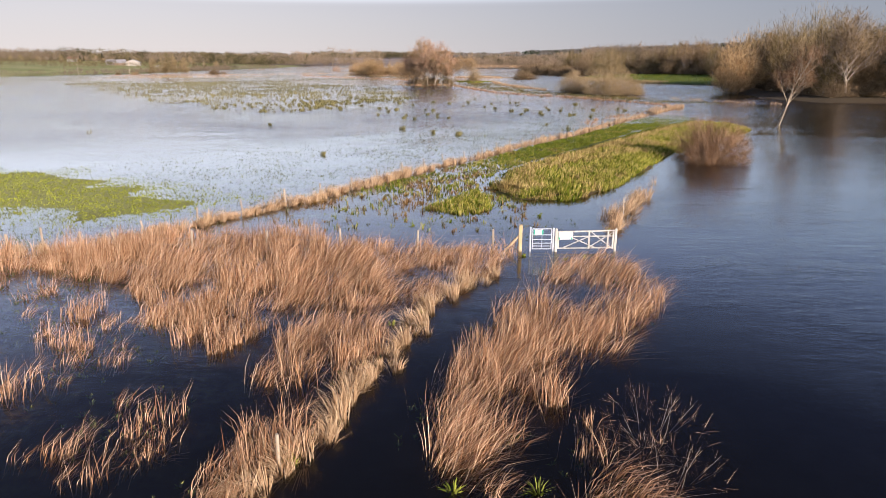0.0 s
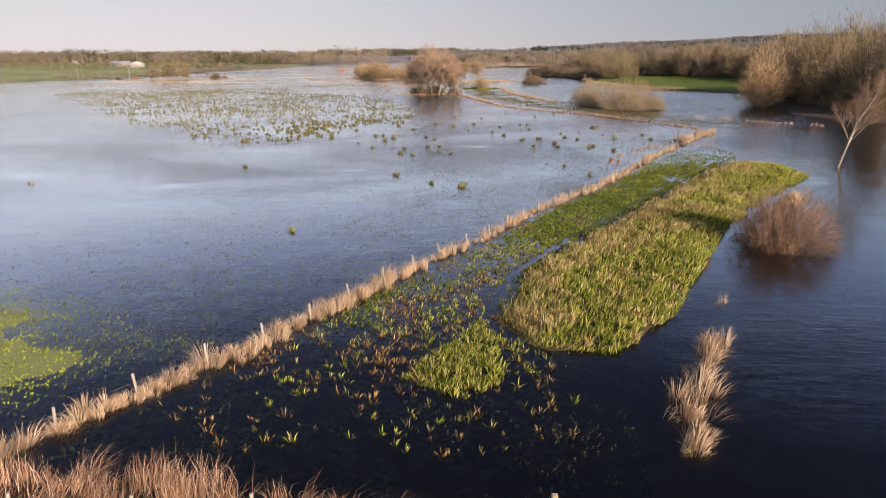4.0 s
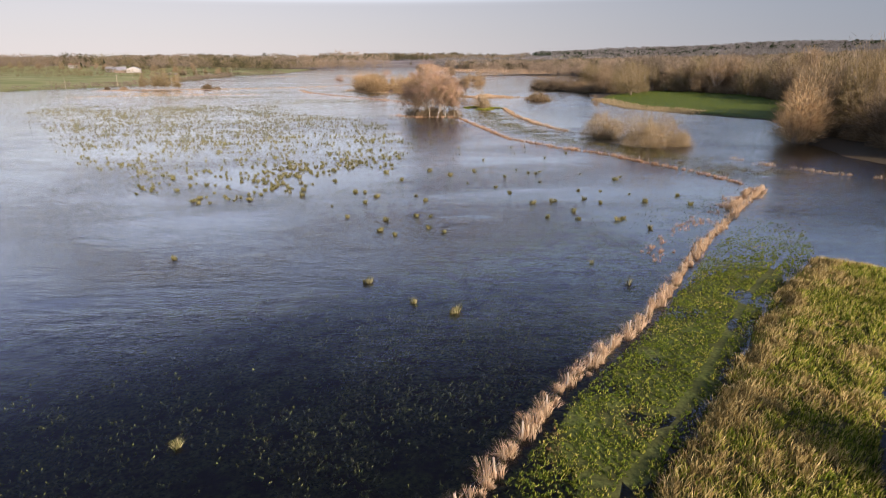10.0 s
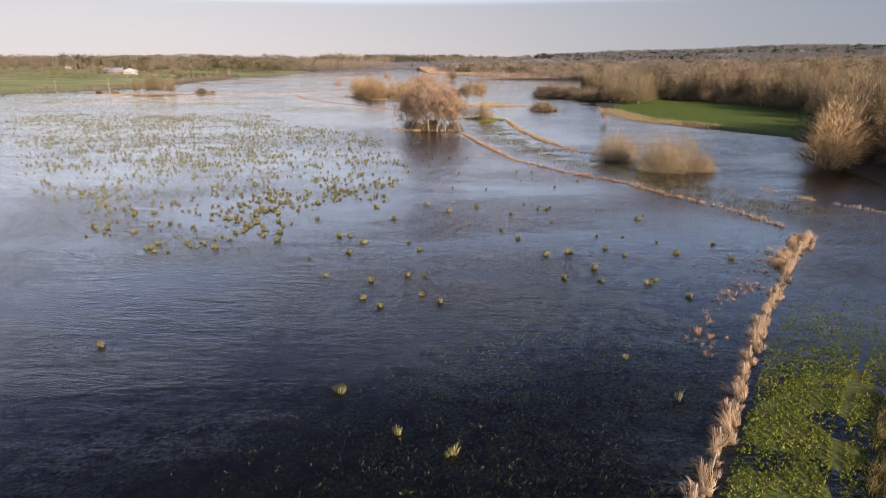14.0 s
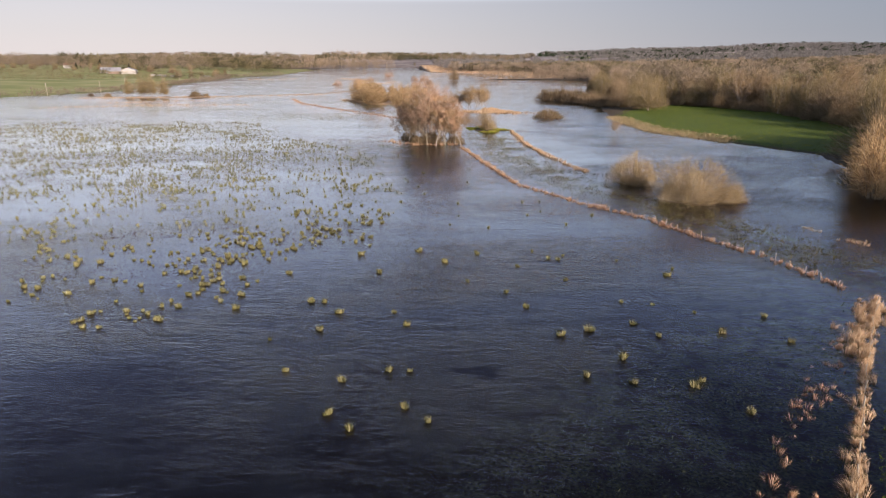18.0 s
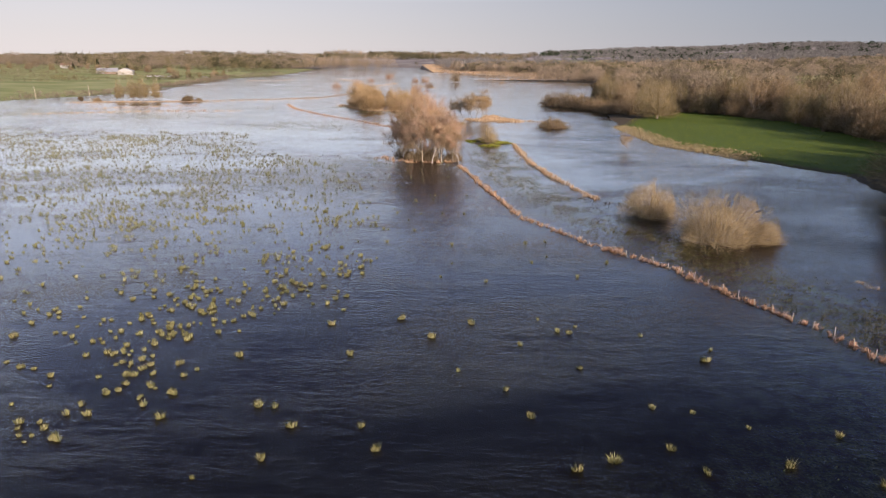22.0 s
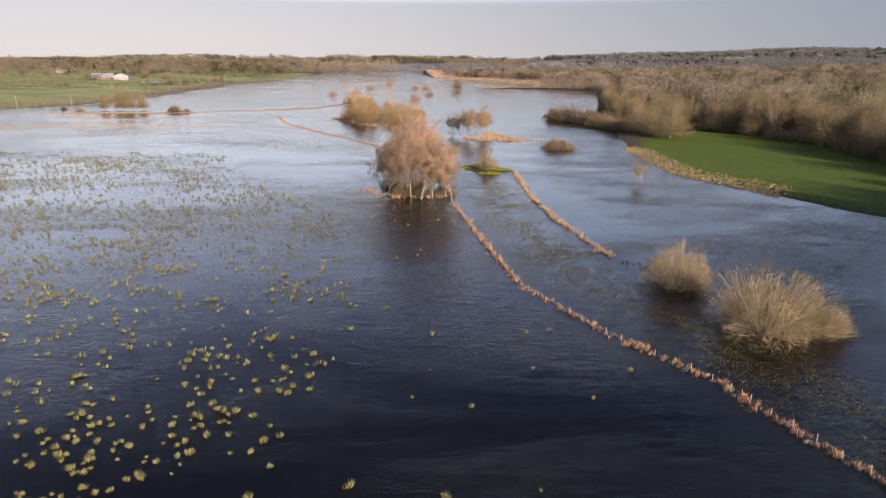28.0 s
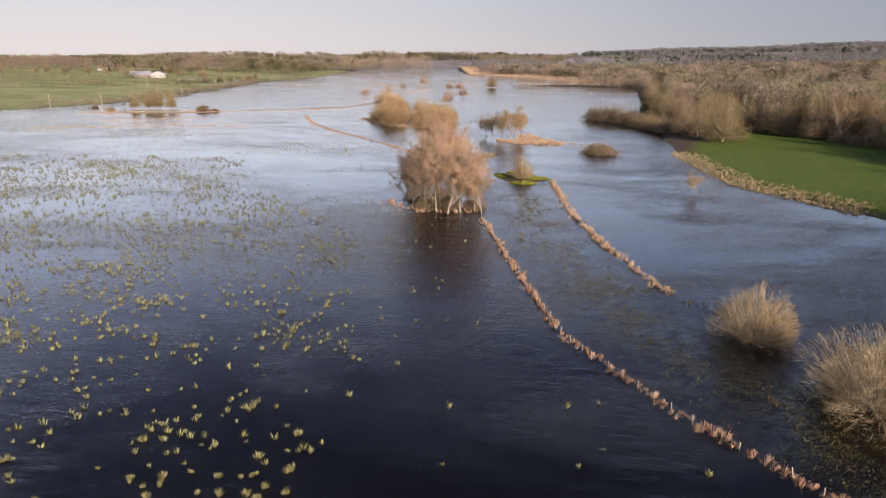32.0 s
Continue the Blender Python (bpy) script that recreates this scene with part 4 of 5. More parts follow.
stuff("dead_grass", tufts(x, y, put_z(x, y, -0.1), np.random.default_rng(80).uniform(0.5, 1.15, len(x)), 10, 0.8, 0.09, 77), PALETUFT, "straw-coloured tussocks along a field's water edge", "grass")
x, y = sow(lambda x, y: np.clip(inside(x, y, MEADOW) / 4 + 0.5 + (fbm(x, y, 4, 5) - 0.5) * 2.5, 0, 1), (-75, 32, -12, 70), 46000, 78)
stuff("wet_grass", tufts(x, y, put_z(x, y, -0.04), 0.16, 4, 0.9, 0.06, 79), LEAF, "short bright green grass just above the flood", "grass")
x, y = scatter(ISLET, 1900, 88)
k = fbm(x, y, 5, 86) + 0.05 * np.clip(inside(x, y, ISLET), 0, 4) > 0.56
x, y = x[k], y[k]
stuff("wet_grass", tufts(x, y, put_z(x, y, -0.04), np.random.default_rng(87).uniform(0.3, 0.7, len(x)), 8, 0.8, 0.11, 89), TUFT, "yellow-green grass on a small islet", "grass")

x, y = scatter(FIELD, 11000, 90)
stuff("field_grass", tufts(x, y, put_z(x, y), np.random.default_rng(91).uniform(0.18, 0.42, len(x)), 4, 0.8, 0.14, 92), GREEN, "short green grass of a grazed field", "grass")
# broad green docks in the shallows by the path
for k, (x, y, s) in enumerate([(-4.0, 12.7, .5), (-2.2, 21.1, .5), (-1.1, 22.2, .4), (0.1, 11.7, .6), (2.1, 11.7, .7), (7.0, 29.3, .5), (7.6, 29.2, .4), (6.0, 29.0, .4), (3.9, 29.6, .4), (9.6, 34.6, .35)]):
    v = tufts(np.array([x]), np.array([y]), np.array([0.0]), s * 0.5, 30, 1.0, 0.06, 200 + k)
    tagged(new("dock_plant", mesh_np("dock_plant", *v, LEAF)), "bright green leafy plant in shallow water", "plant", "green plants by the path")

# rush tussocks out in the flood: the nearer ones one by one
RUSHES = [new("rush_tussock", mesh_np("rush_tussock", *merge([tufts(np.array([0.0]), np.array([0.0]), np.array([-0.08]), 0.85, 60, 0.36, 0.055, 300 + k), tufts(np.array([0.1 * k - 0.3]), np.array([0.25]), np.array([-0.08]), 0.62, 30, 0.40, 0.055, 330 + k)]), RUSH)) for k in range(6)]
for o in RUSHES:
    tagged(o, "olive yellow rush tussock standing in flood water", "rush tussock", "rush tussocks")
SINGLE = [(1.6, 84.5), (-6.9, 91.5), (-2.2, 86.4), (-13.9, 65.6), (-15.1, 133.1), (-3.1, 127), (-3.6, 152.9), (17.9, 115.5), (13.9, 116.5), (-23.2, 131), (-13.4, 116.8), (-12, 151), (-20.3, 142.5), (-23.3, 165.1), (-39.2, 170.5), (-16.8, 168.1), (-19.6, 156.6), (8.1, 136.6), (-8.4, 143.2), (29.9, 143.3), (4.9, 151.7), (-29.5, 138), (0.4, 148), (-19.5, 181.5), (-27.9, 174.5), (-25.2, 205.9), (-12.9, 177), (-16.9, 181.6), (-23.6, 194.7), (18, 120), (23, 115), (24, 116), (26, 111), (36, 124), (30, 126), (36, 130), (23, 125), (16, 126), (13, 125), (-2, 117), (-8, 115), (-4, 117), (-8, 110), (-6, 108), (-2, 111), (-0, 109), (-15, 133), (-11, 130), (-24, 135), (-30, 138), (-32, 131), (-39, 129), (10, 132), (-5, 130)]
r = random.Random(8)
for k, (x, y) in enumerate(SINGLE):
    o = copy_thing(RUSHES[k % 6], pose(x, y, 0, 0, 0, r.uniform(0, 360)) @ Matrix.Diagonal((s := r.uniform(0.7, 1.15), s, s * 0.8, 1)))
GROVES = [(-16, 150), (-12, 192), (-22, 240), (-34, 262), (-70, 300), (-95, 345), (-200, 345), (-190, 300), (-120, 215), (-62, 145), (-46, 124), (-30, 128)]
cx, cy = scatter(GROVES, 2200, 71)
k = fbm(cx, cy * 1.6, 17, 72) + 0.10 * np.clip(inside(cx, cy, GROVES) / 14, 0, 1) + np.random.default_rng(70).normal(0, 0.15, len(cx)) > 0.53 - 0.05 * (cy > 185)
cx, cy = cx[k], cy[k]
g = np.random.default_rng(73)
k = np.repeat(np.arange(len(cx)), 1 + (g.random(len(cx)) ** 2.6 * 7).astype(int))
tx, ty = cx[k] + g.normal(0, 2.2, len(k)), cy[k] + g.normal(0, 1.6, len(k))
lone_x, lone_y = sow(lambda x, y: np.where(y < 125, 0.10, 0.42) * (near_line(x, y, FENCE_B) > 5) * (inside(x, y, GROVES) < 0), (-60, 84, 34, 262), 330, 74)
k = lone_x < 36 - 0.20 * np.abs(lone_y - 150)
tx, ty = np.concatenate([tx, lone_x[k]]), np.concatenate([ty, lone_y[k]])
order = np.argsort(np.hypot(tx + 15, ty - 128))
tx, ty = tx[order], ty[order]
NEAR = 280
for x, y in zip(tx[:NEAR], ty[:NEAR]):
    w = r.uniform(0.38, 0.92)
    copy_thing(r.choice(RUSHES), pose(x, y, 0, 0, 0, r.uniform(0, 360)) @ Matrix.Diagonal((w * r.uniform(0.8, 1.25), w, w * r.uniform(0.7, 1.0), 1)))
tx, ty = tx[NEAR:], ty[NEAR:]
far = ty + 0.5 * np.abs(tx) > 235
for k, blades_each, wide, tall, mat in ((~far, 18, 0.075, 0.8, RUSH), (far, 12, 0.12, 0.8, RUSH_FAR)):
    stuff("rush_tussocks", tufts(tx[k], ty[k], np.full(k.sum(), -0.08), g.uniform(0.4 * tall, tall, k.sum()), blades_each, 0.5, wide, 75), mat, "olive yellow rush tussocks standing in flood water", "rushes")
for o in RUSHES:
    bpy.data.objects.remove(o)
# far olive mats of drowned pasture
x, y = sow(lambda x, y: np.clip(fbm(x, y * 2.6, 42, 77) * 5 - 2.55, 0.02, 1) * (near_line(x, y, FENCE_C) > 9), (-300, 262, 0, 500), 22000, 78)
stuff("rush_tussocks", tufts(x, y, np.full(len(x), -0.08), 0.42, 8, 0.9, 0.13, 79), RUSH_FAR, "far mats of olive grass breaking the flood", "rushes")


# ---- trees and bushes ----
def place(proto, x, y, turn, s=1.0, label="", group="", tall=1.0):
    ob = copy_thing(proto, pose(x, y, max(height_at(x, y), -0.3) - 0.05, 0, 0, turn) @ Matrix.Diagonal((s, s, s * tall, 1)))
    if label:
        ob["label"] = label
    if group:
        ob["group"] = group
    return ob


def drop_proto(ob):
    for o in list(ob.children_recursive) + [ob]:
        bpy.data.objects.remove(o)


bush_tan = make_bush("willow_bush", "round tan leafless willow bush standing in water", 3, 6.4, 7.4, BARK_PALE, TWIG_TAN, 210, 85, 0.042, 0.85, low=0.14, limb=0.052)
bush_big = make_bush("willow_bush", "broad tan leafless willow bush standing in water", 4, 7.6, 8.2, BARK_PALE, TWIG_TAN, 270, 90, 0.042, 0.9, low=0.14, limb=0.052)
bush_red = make_bush("willow_bush", "round reddish leafless bush at the river's edge", 5, 3.9, 4.9, BARK, TWIG_RED, 240, 100, 0.024, 0.75, limb=0.028)
bush_dark = make_bush("willow_bush", "round dark brown leafless waterside bush", 6, 6.5, 6.5, BARK, TWIG, 90, 70, 0.10, 1.2, low=0.10, limb=0.09)
bush_sedge = make_bush("sedge_islet", "dome of dark brown sedge on a drowned islet", 7, 8.0, 4.6, BARK, TWIG, 120, 50, 0.12, 1.3)
bush_olive = make_bush("willow_bush", "small olive-tan leafless bush on a grassy islet", 8, 4.2, 7.0, BARK, TWIG_TAN, 100, 50, 0.06, 1.0, low=0.2)
brush = make_bush("twiggy_shrub", "sparse bare shrub standing in dark water", 9, 1.5, 1.5, BARK_PALE, TWIG_PINK, 26, 9, 0.008, 0.5, limb=0.010)
place(bush_big, 48.6, 188.0, 20, 0.97, group="willow bushes", tall=1.0)
place(bush_tan, 56.4, 187.5, 140, 0.56, "tan leafless willow bush beside a broader one", "willow bushes")
place(bush_tan, 42.0, 205.0, 80, 0.84, group="willow bushes", tall=1.08)
place(bush_red, 26.6, 61.0, 0, 0.81, tall=1.12)
for x, y, s in ((5.6, 14.2, 1.0), (5.4, 12.2, 0.9), (9.4, 24.5, 0.7), (9.0, 29.0, 0.5), (-13.5, 13.0, 0.5)):
    place(brush, x, y, x * 50, s, group="bare shrubs in the water")

ASH = dict(thin=0.032, trunk=0.60, spread=0.55, levels=4, kids=(9, 5, 4), up=0.22, wob=0.09, start=0.20, rad=0.015)
ALDER = dict(thin=0.035, trunk=0.72, spread=0.58, levels=4, kids=(9, 5, 3), up=0.14, wob=0.14, start=0.24, rad=0.0115)
oak_a = make_bush("oak_tree", "large leafless oak with a broad tan-brown crown", 11, 9.0, 17.0, BARK, TWIG_OAK, 150, 75, 0.075, 1.7, low=0.10, bole=2.6, limb=0.13, category="tree")
oak_b = make_bush("oak_tree", "leafless oak with a rounded brown crown", 12, 7.6, 16.5, BARK, TWIG, 130, 75, 0.075, 1.6, low=0.16, bole=2.4, limb=0.12, category="tree")
ash_a = make_tree("ash_tree", "tall leafless ash with ivy up the trunk", "tree", 21, 20.0, BARK_GREY, TWIG, per=9, tw=0.07, tl=0.085, fan=0.8, ivy=8, **ASH)
ash_b = make_bush("ash_tree", "leafless ash with a tall rounded olive crown", 22, 6.0, 18.0, BARK_GREY, TWIG_OAK, 110, 75, 0.075, 1.7, low=0.22, bole=3.2, limb=0.11, category="tree")
alder = make_tree("alder_tree", "leafless alder with a pale trunk standing in water", "tree", 31, 18.0, BARK, TWIG_PINK, per=11, tw=0.055, tl=0.075, fan=0.7, **ALDER)
alder_b = make_tree("alder_tree", "slender leafless alder with a tan crown", "tree", 33, 16.0, BARK_PALE, TWIG_WILLOW, per=11, tw=0.055, tl=0.075, fan=0.7, **ALDER)
willow = make_bush("willow_tree", "tan leafless willow with many upright stems", 41, 4.0, 10.0, BARK, TWIG_WILLOW, 80, 70, 0.07, 1.2, low=0.25)
willow["category"] = "tree"
bush_orange = make_bush("willow_bush", "orange-tan leafless willow scrub", 44, 6.0, 8.0, BARK, TWIG_WILLOW, 60, 80, 0.075, 1.5, low=0.10)
bush_pink = make_bush("willow_bush", "pale pinkish leafless willow among flooded reeds", 45, 6.0, 8.5, BARK_GREY, TWIG_PINK, 60, 60, 0.075, 1.5, low=0.10)
dead_tree = make_tree("bare_tree", "leaning pale dead tree at the river's edge", "tree", 56, 12.5, BARK, TWIG_RED, per=14, tw=0.022, tl=0.07, fan=0.6, trunk=0.5, spread=0.5, levels=4, kids=(4, 4, 4), up=0.22, wob=0.14, start=0.4, rad=0.016)
o = place(dead_tree, 51.4, 94.7, 30)
o.matrix_basis = pose(51.4, 94.7, -0.3, 0, 7, 0) @ pose(0, 0, 0, 0, 0, 200)
place(willow, 87.1, 190.5, 40, 1.45, "large tan leafless willow on the bank")
place(willow, 95.0, 200.0, 90, 1.5, "large tan leafless willow on the bank")

r = random.Random(5)
for k, (x, y) in enumerate([(-6, 268), (-3, 270), (0.5, 271), (2.2, 269.5), (-9, 270), (-12, 272.5), (-15.5, 275), (-17.5, 279), (-4.5, 275), (-10.5, 278), (-1.5, 277), (-14, 284), (-8, 284), (-11, 290), (-16, 292), (-6, 293), (-12, 300), (-9, 306)]):
    place(alder if k % 3 else alder_b, x, y, r.uniform(0, 360), r.uniform(0.75, 1.12) * (0.75 if x > -1 or x < -14 else 1.05 if y > 276 else 0.92), group="copse of alders")
for x, y, s in ((-12, 273, .5), (-6, 273, .55), (0, 274, .5), (-9, 281, .6), (-16, 283, .5)):
    place(bush_dark, x, y, x * 40, s, "pinkish brown undergrowth beneath alders", "undergrowth of the copse")
for k in range(40):
    x, y = r.uniform(-76, -24), r.uniform(455, 525)
    if inside(np.array([x]), np.array([y]), WILLOWBED)[0] > 0:
        place(bush_orange, x, y, r.uniform(0, 360), r.uniform(0.7, 1.4), group="willows in the flood", tall=r.uniform(0.6, 1.1))
for k, (x, y) in enumerate([(-66, 560), (-72, 575), (-50, 550), (-95, 640), (-84, 620)]):
    place(bush_orange, x, y, k * 70, 1.3, group="willows in the flood")
for k, (x, y, s) in enumerate([(-1, 424, .62), (3, 415, .72), (6.5, 409, .9), (10, 408, .98), (13, 412, .9), (16.5, 420, .7), (8, 417, .8)]):
    place(alder_b, x, y, k * 70, s, "pale pinkish leafless tree among flooded reeds", "trees by the reeds")
x, y = scatter([(2, 405), (9, 397), (16, 393), (33, 391), (34, 400), (24, 414), (20, 432), (15, 428), (13, 410)], 620, 37)
stuff("reed_fringe", tufts(x, y, put_z(x, y, -0.1), 1.1, 8, 0.5, 0.16, 38, (0.1, 0.1)), HAY, "pale straw reeds on a drowned bank", "reeds")
for k, (x, y, s) in enumerate([(-52.0, 950.7, 1.1), (-65.3, 948.0, 0.9), (-44.9, 681, 0.6), (-126.7, 941.4, 0.9), (-44.4, 700.0, 1.0), (-139.6, 769.7, 0.9), (-126.4, 833.1, 1.0), (-121.3, 1112.8, 1.2), (-35.8, 781.8, 0.8)]):
    place(bush_pink, x, y, k * 50, s, "far leafless bush standing in the flood", "bushes far out in the flood", 0.8)
place(alder_b, 2.5, 318, 30, 0.6, "slender leafless tree with climbing ivy")
place(bush_olive, 13.5, 314, 10, 0.95)
place(bush_sedge, 45.5, 369, 0, 0.95)
place(alder_b, 61.0, 295.4, 0, 0.42, "small pale leafless tree standing in water")
for x, y, s in [(64, 508, 1.25), (72, 500, 1.4), (79, 486, 1.4), (84, 470, 1.2), (86, 454, 1.1), (89, 441, 1.0)]:
    place(bush_dark, x, y, x * 37, s, "brown leafless waterside bush", "waterside bushes")
place(oak_b, -8.3, 925, 40, 0.95, "broad leafless tree on a far drowned bank")
place(oak_a, 104.0, 404, 0, 1.0, tall=0.95)
place(oak_b, 94.0, 428, 100, 0.8)

# woods on the right bank
def wood(poly, n, seed, lo, hi, protos, gap=5.0):
    r = random.Random(seed)
    done = []
    xs, ys = [p[0] for p in poly], [p[1] for p in poly]
    for k in range(n * 30):
        x, y = r.uniform(min(xs), max(xs)), r.uniform(min(ys), max(ys))
        if inside(np.array([x]), np.array([y]), poly)[0] < 0 or any((x - a) ** 2 + (y - b) ** 2 < gap * gap for a, b in done):
            continue
        done.append((x, y))
        place(r.choice(protos), x, y, r.uniform(0, 360), r.uniform(lo, hi), group="woodland trees", tall=r.uniform(0.85, 1.15))
        if len(done) == n:
            break


wood([(96, 200), (94, 152), (114, 150), (170, 132), (240, 90), (270, 200), (190, 245), (118, 240)], 95, 81, 0.85, 1.15, [ash_a, ash_b, oak_b, ash_b], 5.5)
wood([(157, 246), (155, 330), (158, 372), (146, 414), (132, 446), (150, 480), (205, 440), (225, 330), (230, 240), (152, 236)], 85, 82, 0.85, 1.15, [ash_b, oak_b, oak_a, ash_b, oak_b, ash_a], 7.5)
wood([(110, 208), (112, 240), (178, 243), (240, 236), (240, 212)], 40, 84, 1.0, 1.25, [oak_b, ash_b, oak_a], 7)
wood([(100, 418), (92, 450), (95, 510), (118, 610), (160, 800), (215, 800), (150, 520), (135, 450), (112, 412)], 90, 83, 0.65, 1.0, [oak_a, oak_b, ash_b], 8)
r = random.Random(19)
for x, y, a in along([(100, 196), (98, 160), (118, 153), (172, 136)], 9.0) + along([(159, 262), (157, 330), (160, 376), (147, 419), (128, 446)], 9.0) + along([(95, 432), (94, 512), (118, 612), (150, 780)], 16):
    place(bush_dark, x + r.uniform(0, 5), y + r.uniform(-3, 3), r.uniform(0, 360), r.uniform(0.5, 0.85), "brown leafless undergrowth at a wood's edge", "woodland undergrowth")


def far_trees(x, y, hgt, seed, twigs=26, thin=0.3):
    """Whole far woods as one mesh: a stem and a spray of shoots each."""
    r = np.random.default_rng(seed)
    n = len(x)
    z = height(x, y)
    hh = hgt * r.uniform(0.5, 1.35, n) * (0.7 + 0.6 * fbm(x, y, 45, seed))
    k = np.repeat(np.arange(n), twigs)
    m = len(k)
    a, q, u = r.uniform(0, 2 * math.pi, m), r.random(m) ** 0.33, 0.10 + 0.84 * r.random(m) ** 0.62
    w = np.sqrt(np.clip(1 - ((u - 0.5) / 0.5) ** 2, 0, 1)) * 0.40
    root = np.stack([x[k] + np.cos(a) * q * w * hh[k], y[k] + np.sin(a) * q * w * hh[k], z[k] + u * hh[k]], 1)
    d = np.stack([np.cos(a) * 0.6, np.sin(a) * 0.6, r.uniform(-0.1, 0.9, m)], 1) + r.normal(0, 0.35, (m, 3))
    d /= np.linalg.norm(d, axis=1)[:, None]
    out = np.stack([np.cos(a) * q, np.sin(a) * q, (u - 0.45) * 1.6], 1) + r.normal(0, 0.45, (m, 3))
    s = np.cross(d, out)
    s *= (thin * r.uniform(0.5, 1.5, m) / np.linalg.norm(s, axis=1))[:, None]
    v = np.stack([root - s, root + s, root + d * (hh[k] * r.uniform(0.10, 0.24, m))[:, None]], 1).reshape(-1, 3)
    t = np.arange(3 * m).reshape(-1, 3)
    st = np.stack([x, y, z - 0.5], 1)
    tv, tt = blades(st, hh * 0.75, hh * 0.03, np.zeros((n, 2)), 0.5, seed)
    return merge([(v, t), (tv, tt)])


def wooded(x, y):
    return (fbm(x, y, 150, 31) < 0.72) * (inside(x, y, RIGHTLAND) > np.where(y > 990, 60, 26)) * (inside(x, y, FIELD) < -70) * np.where(inside(x, y, FARFIELD) < 0, 1.0, 0.16) * np.clip(1.6 - y / 1700, 0.3, 1)


for box, tries, seed, twigs, thin in (((90, 430, 600, 900), 3600, 91, 230, 0.15), ((-140, 900, 1500, 1700), 9000, 591, 110, 0.42), ((600, 200, 1500, 900), 3400, 691, 140, 0.32)):
    x, y = sow(wooded, box, tries, seed)
    tone = 0.09 * (box[1] == 900) + fbm(x, y, 40, 97) + np.random.default_rng(seed).normal(0, 0.17, len(x))
    for k, (lo, hi, mat) in enumerate(((-1, 0.32, FAR_DARK), (0.32, 0.48, FAR_OLIVE), (0.48, 0.68, FAR_BROWN), (0.68, 2, FAR_PALE))):
        m = (tone >= lo) & (tone < hi)
        stuff("far_woodland", far_trees(x[m], y[m], 16, seed + k, twigs, thin), mat, "far brown leafless woodland", "woodland")
x, y = sow(lambda x, y: (inside(x, y, RIGHTLAND) > 2) * (x < 150 + (y - 1000) * 0.1) * np.clip(fbm(x, y, 40, 38) * 4 - 1.0, 0, 1), (-160, 985, 300, 2300), 9000, 191)
stuff("far_reeds", tufts(x, y, height(x, y), 2.6, 6, 0.5, 1.3, 192), HAY, "pale reed beds on a far bank", "reeds")
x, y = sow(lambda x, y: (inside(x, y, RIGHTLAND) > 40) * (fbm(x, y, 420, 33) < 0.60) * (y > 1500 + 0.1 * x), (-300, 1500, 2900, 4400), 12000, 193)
stuff("far_woodland", far_trees(x, y, 19, 94, 46, 1.1), FAR_HAZED, "woods on far low hills", "woodland")
x, y = sow(lambda x, y: (inside(x, y, RIGHTLAND) > 40) * (fbm(x, y, 260, 37) > 0.62) * (y > 1900), (400, 1900, 2900, 4400), 4500, 194)
stuff("far_conifers", far_trees(x, y, 21, 95, 30, 1.8), CONIFER, "dark conifer plantations on far hills", "woodland")
x, y = sow(lambda x, y: (inside(x, y, RIGHTLAND) > 6) * (near_line(x, y, [(180, 915), (104, 968), (40, 1000), (22, 1003)]) < 16), (0, 880, 220, 1060), 1200, 195)
stuff("far_woodland", far_trees(x, y, 11, 96, 60, 0.22), FAR_PALE, "low scrub along a far bank", "woodland")
x, y = sow(lambda x, y: (inside(x, y, LEFTLAND) > 30) * (fbm(x, y, 300, 35) < 0.60) * np.where(y < np.where(x < -600, 1180, 1420) + 60 * fbm(x, y, 90, 3), 0.0, 1), (-1900, 1100, 400, 3700), 11000, 196)
tone = fbm(x, y, 200, 98) + np.random.default_rng(98).normal(0, 0.10, len(x))
for k, (lo, hi, mat) in enumerate(((0, 0.42, FAR_DARK), (0.42, 0.54, FAR_OLIVE), (0.54, 1, FAR_BROWN))):
    m = (tone >= lo) & (tone < hi)
    stuff("far_woodland", far_trees(x[m], y[m], 20, 97 + k, 76, 0.62), mat, "far bare hedgerow trees and woods", "woodland")
poplar_x, poplar_y = sow(lambda x, y: np.ones(len(x)), (-480, 1950, -200, 2010), 60, 198)
stuff("far_woodland", far_trees(poplar_x, poplar_y, 38, 99, 70, 0.6), FAR_PALE, "row of tall pale leafless poplars far off", "woodland")


def hedge(line, seed, tall=3.0, mat=FAR_BROWN, label="brown field hedge on far pasture"):
    pts = np.array([p[:2] for p in along(line, 2.0)])
    r = np.random.default_rng(seed)
    p = pts + r.normal(0, 1.6, pts.shape)
    ob = stuff("field_hedge", far_trees(p[:, 0], p[:, 1], tall, seed, 30, 0.22), mat, label, "hedge", kind="stuff")
    return ob


for k, line in enumerate([[(-620, 690), (-490, 742), (-466, 829), (-409, 878)], [(-409, 878), (-406, 947), (-368, 1090)], [(-800, 800), (-640, 860), (-466, 829)], [(-345, 552), (-316, 610), (-330, 748), (-378, 1073), (-352, 1289)], [(-900, 1020), (-700, 980), (-560, 1010), (-420, 960)], [(-560, 1010), (-600, 1180), (-640, 1400)], [(-400, 1110), (-600, 1180), (-900, 1150)], [(-640, 1400), (-370, 1300)]]):
    hedge(line, 400 + k, 5.5 + 1.0 * (k % 3), FAR_BROWN if k == 3 else FAR_DARK if k % 2 else FAR_OLIVE)
hedge([(-380, 490), (-343, 553), (-318, 604), (-314, 640), (-331, 748), (-350, 890), (-374, 1060)], 440, 4.0, label="brown scrub along the flood's edge")
r = random.Random(23)
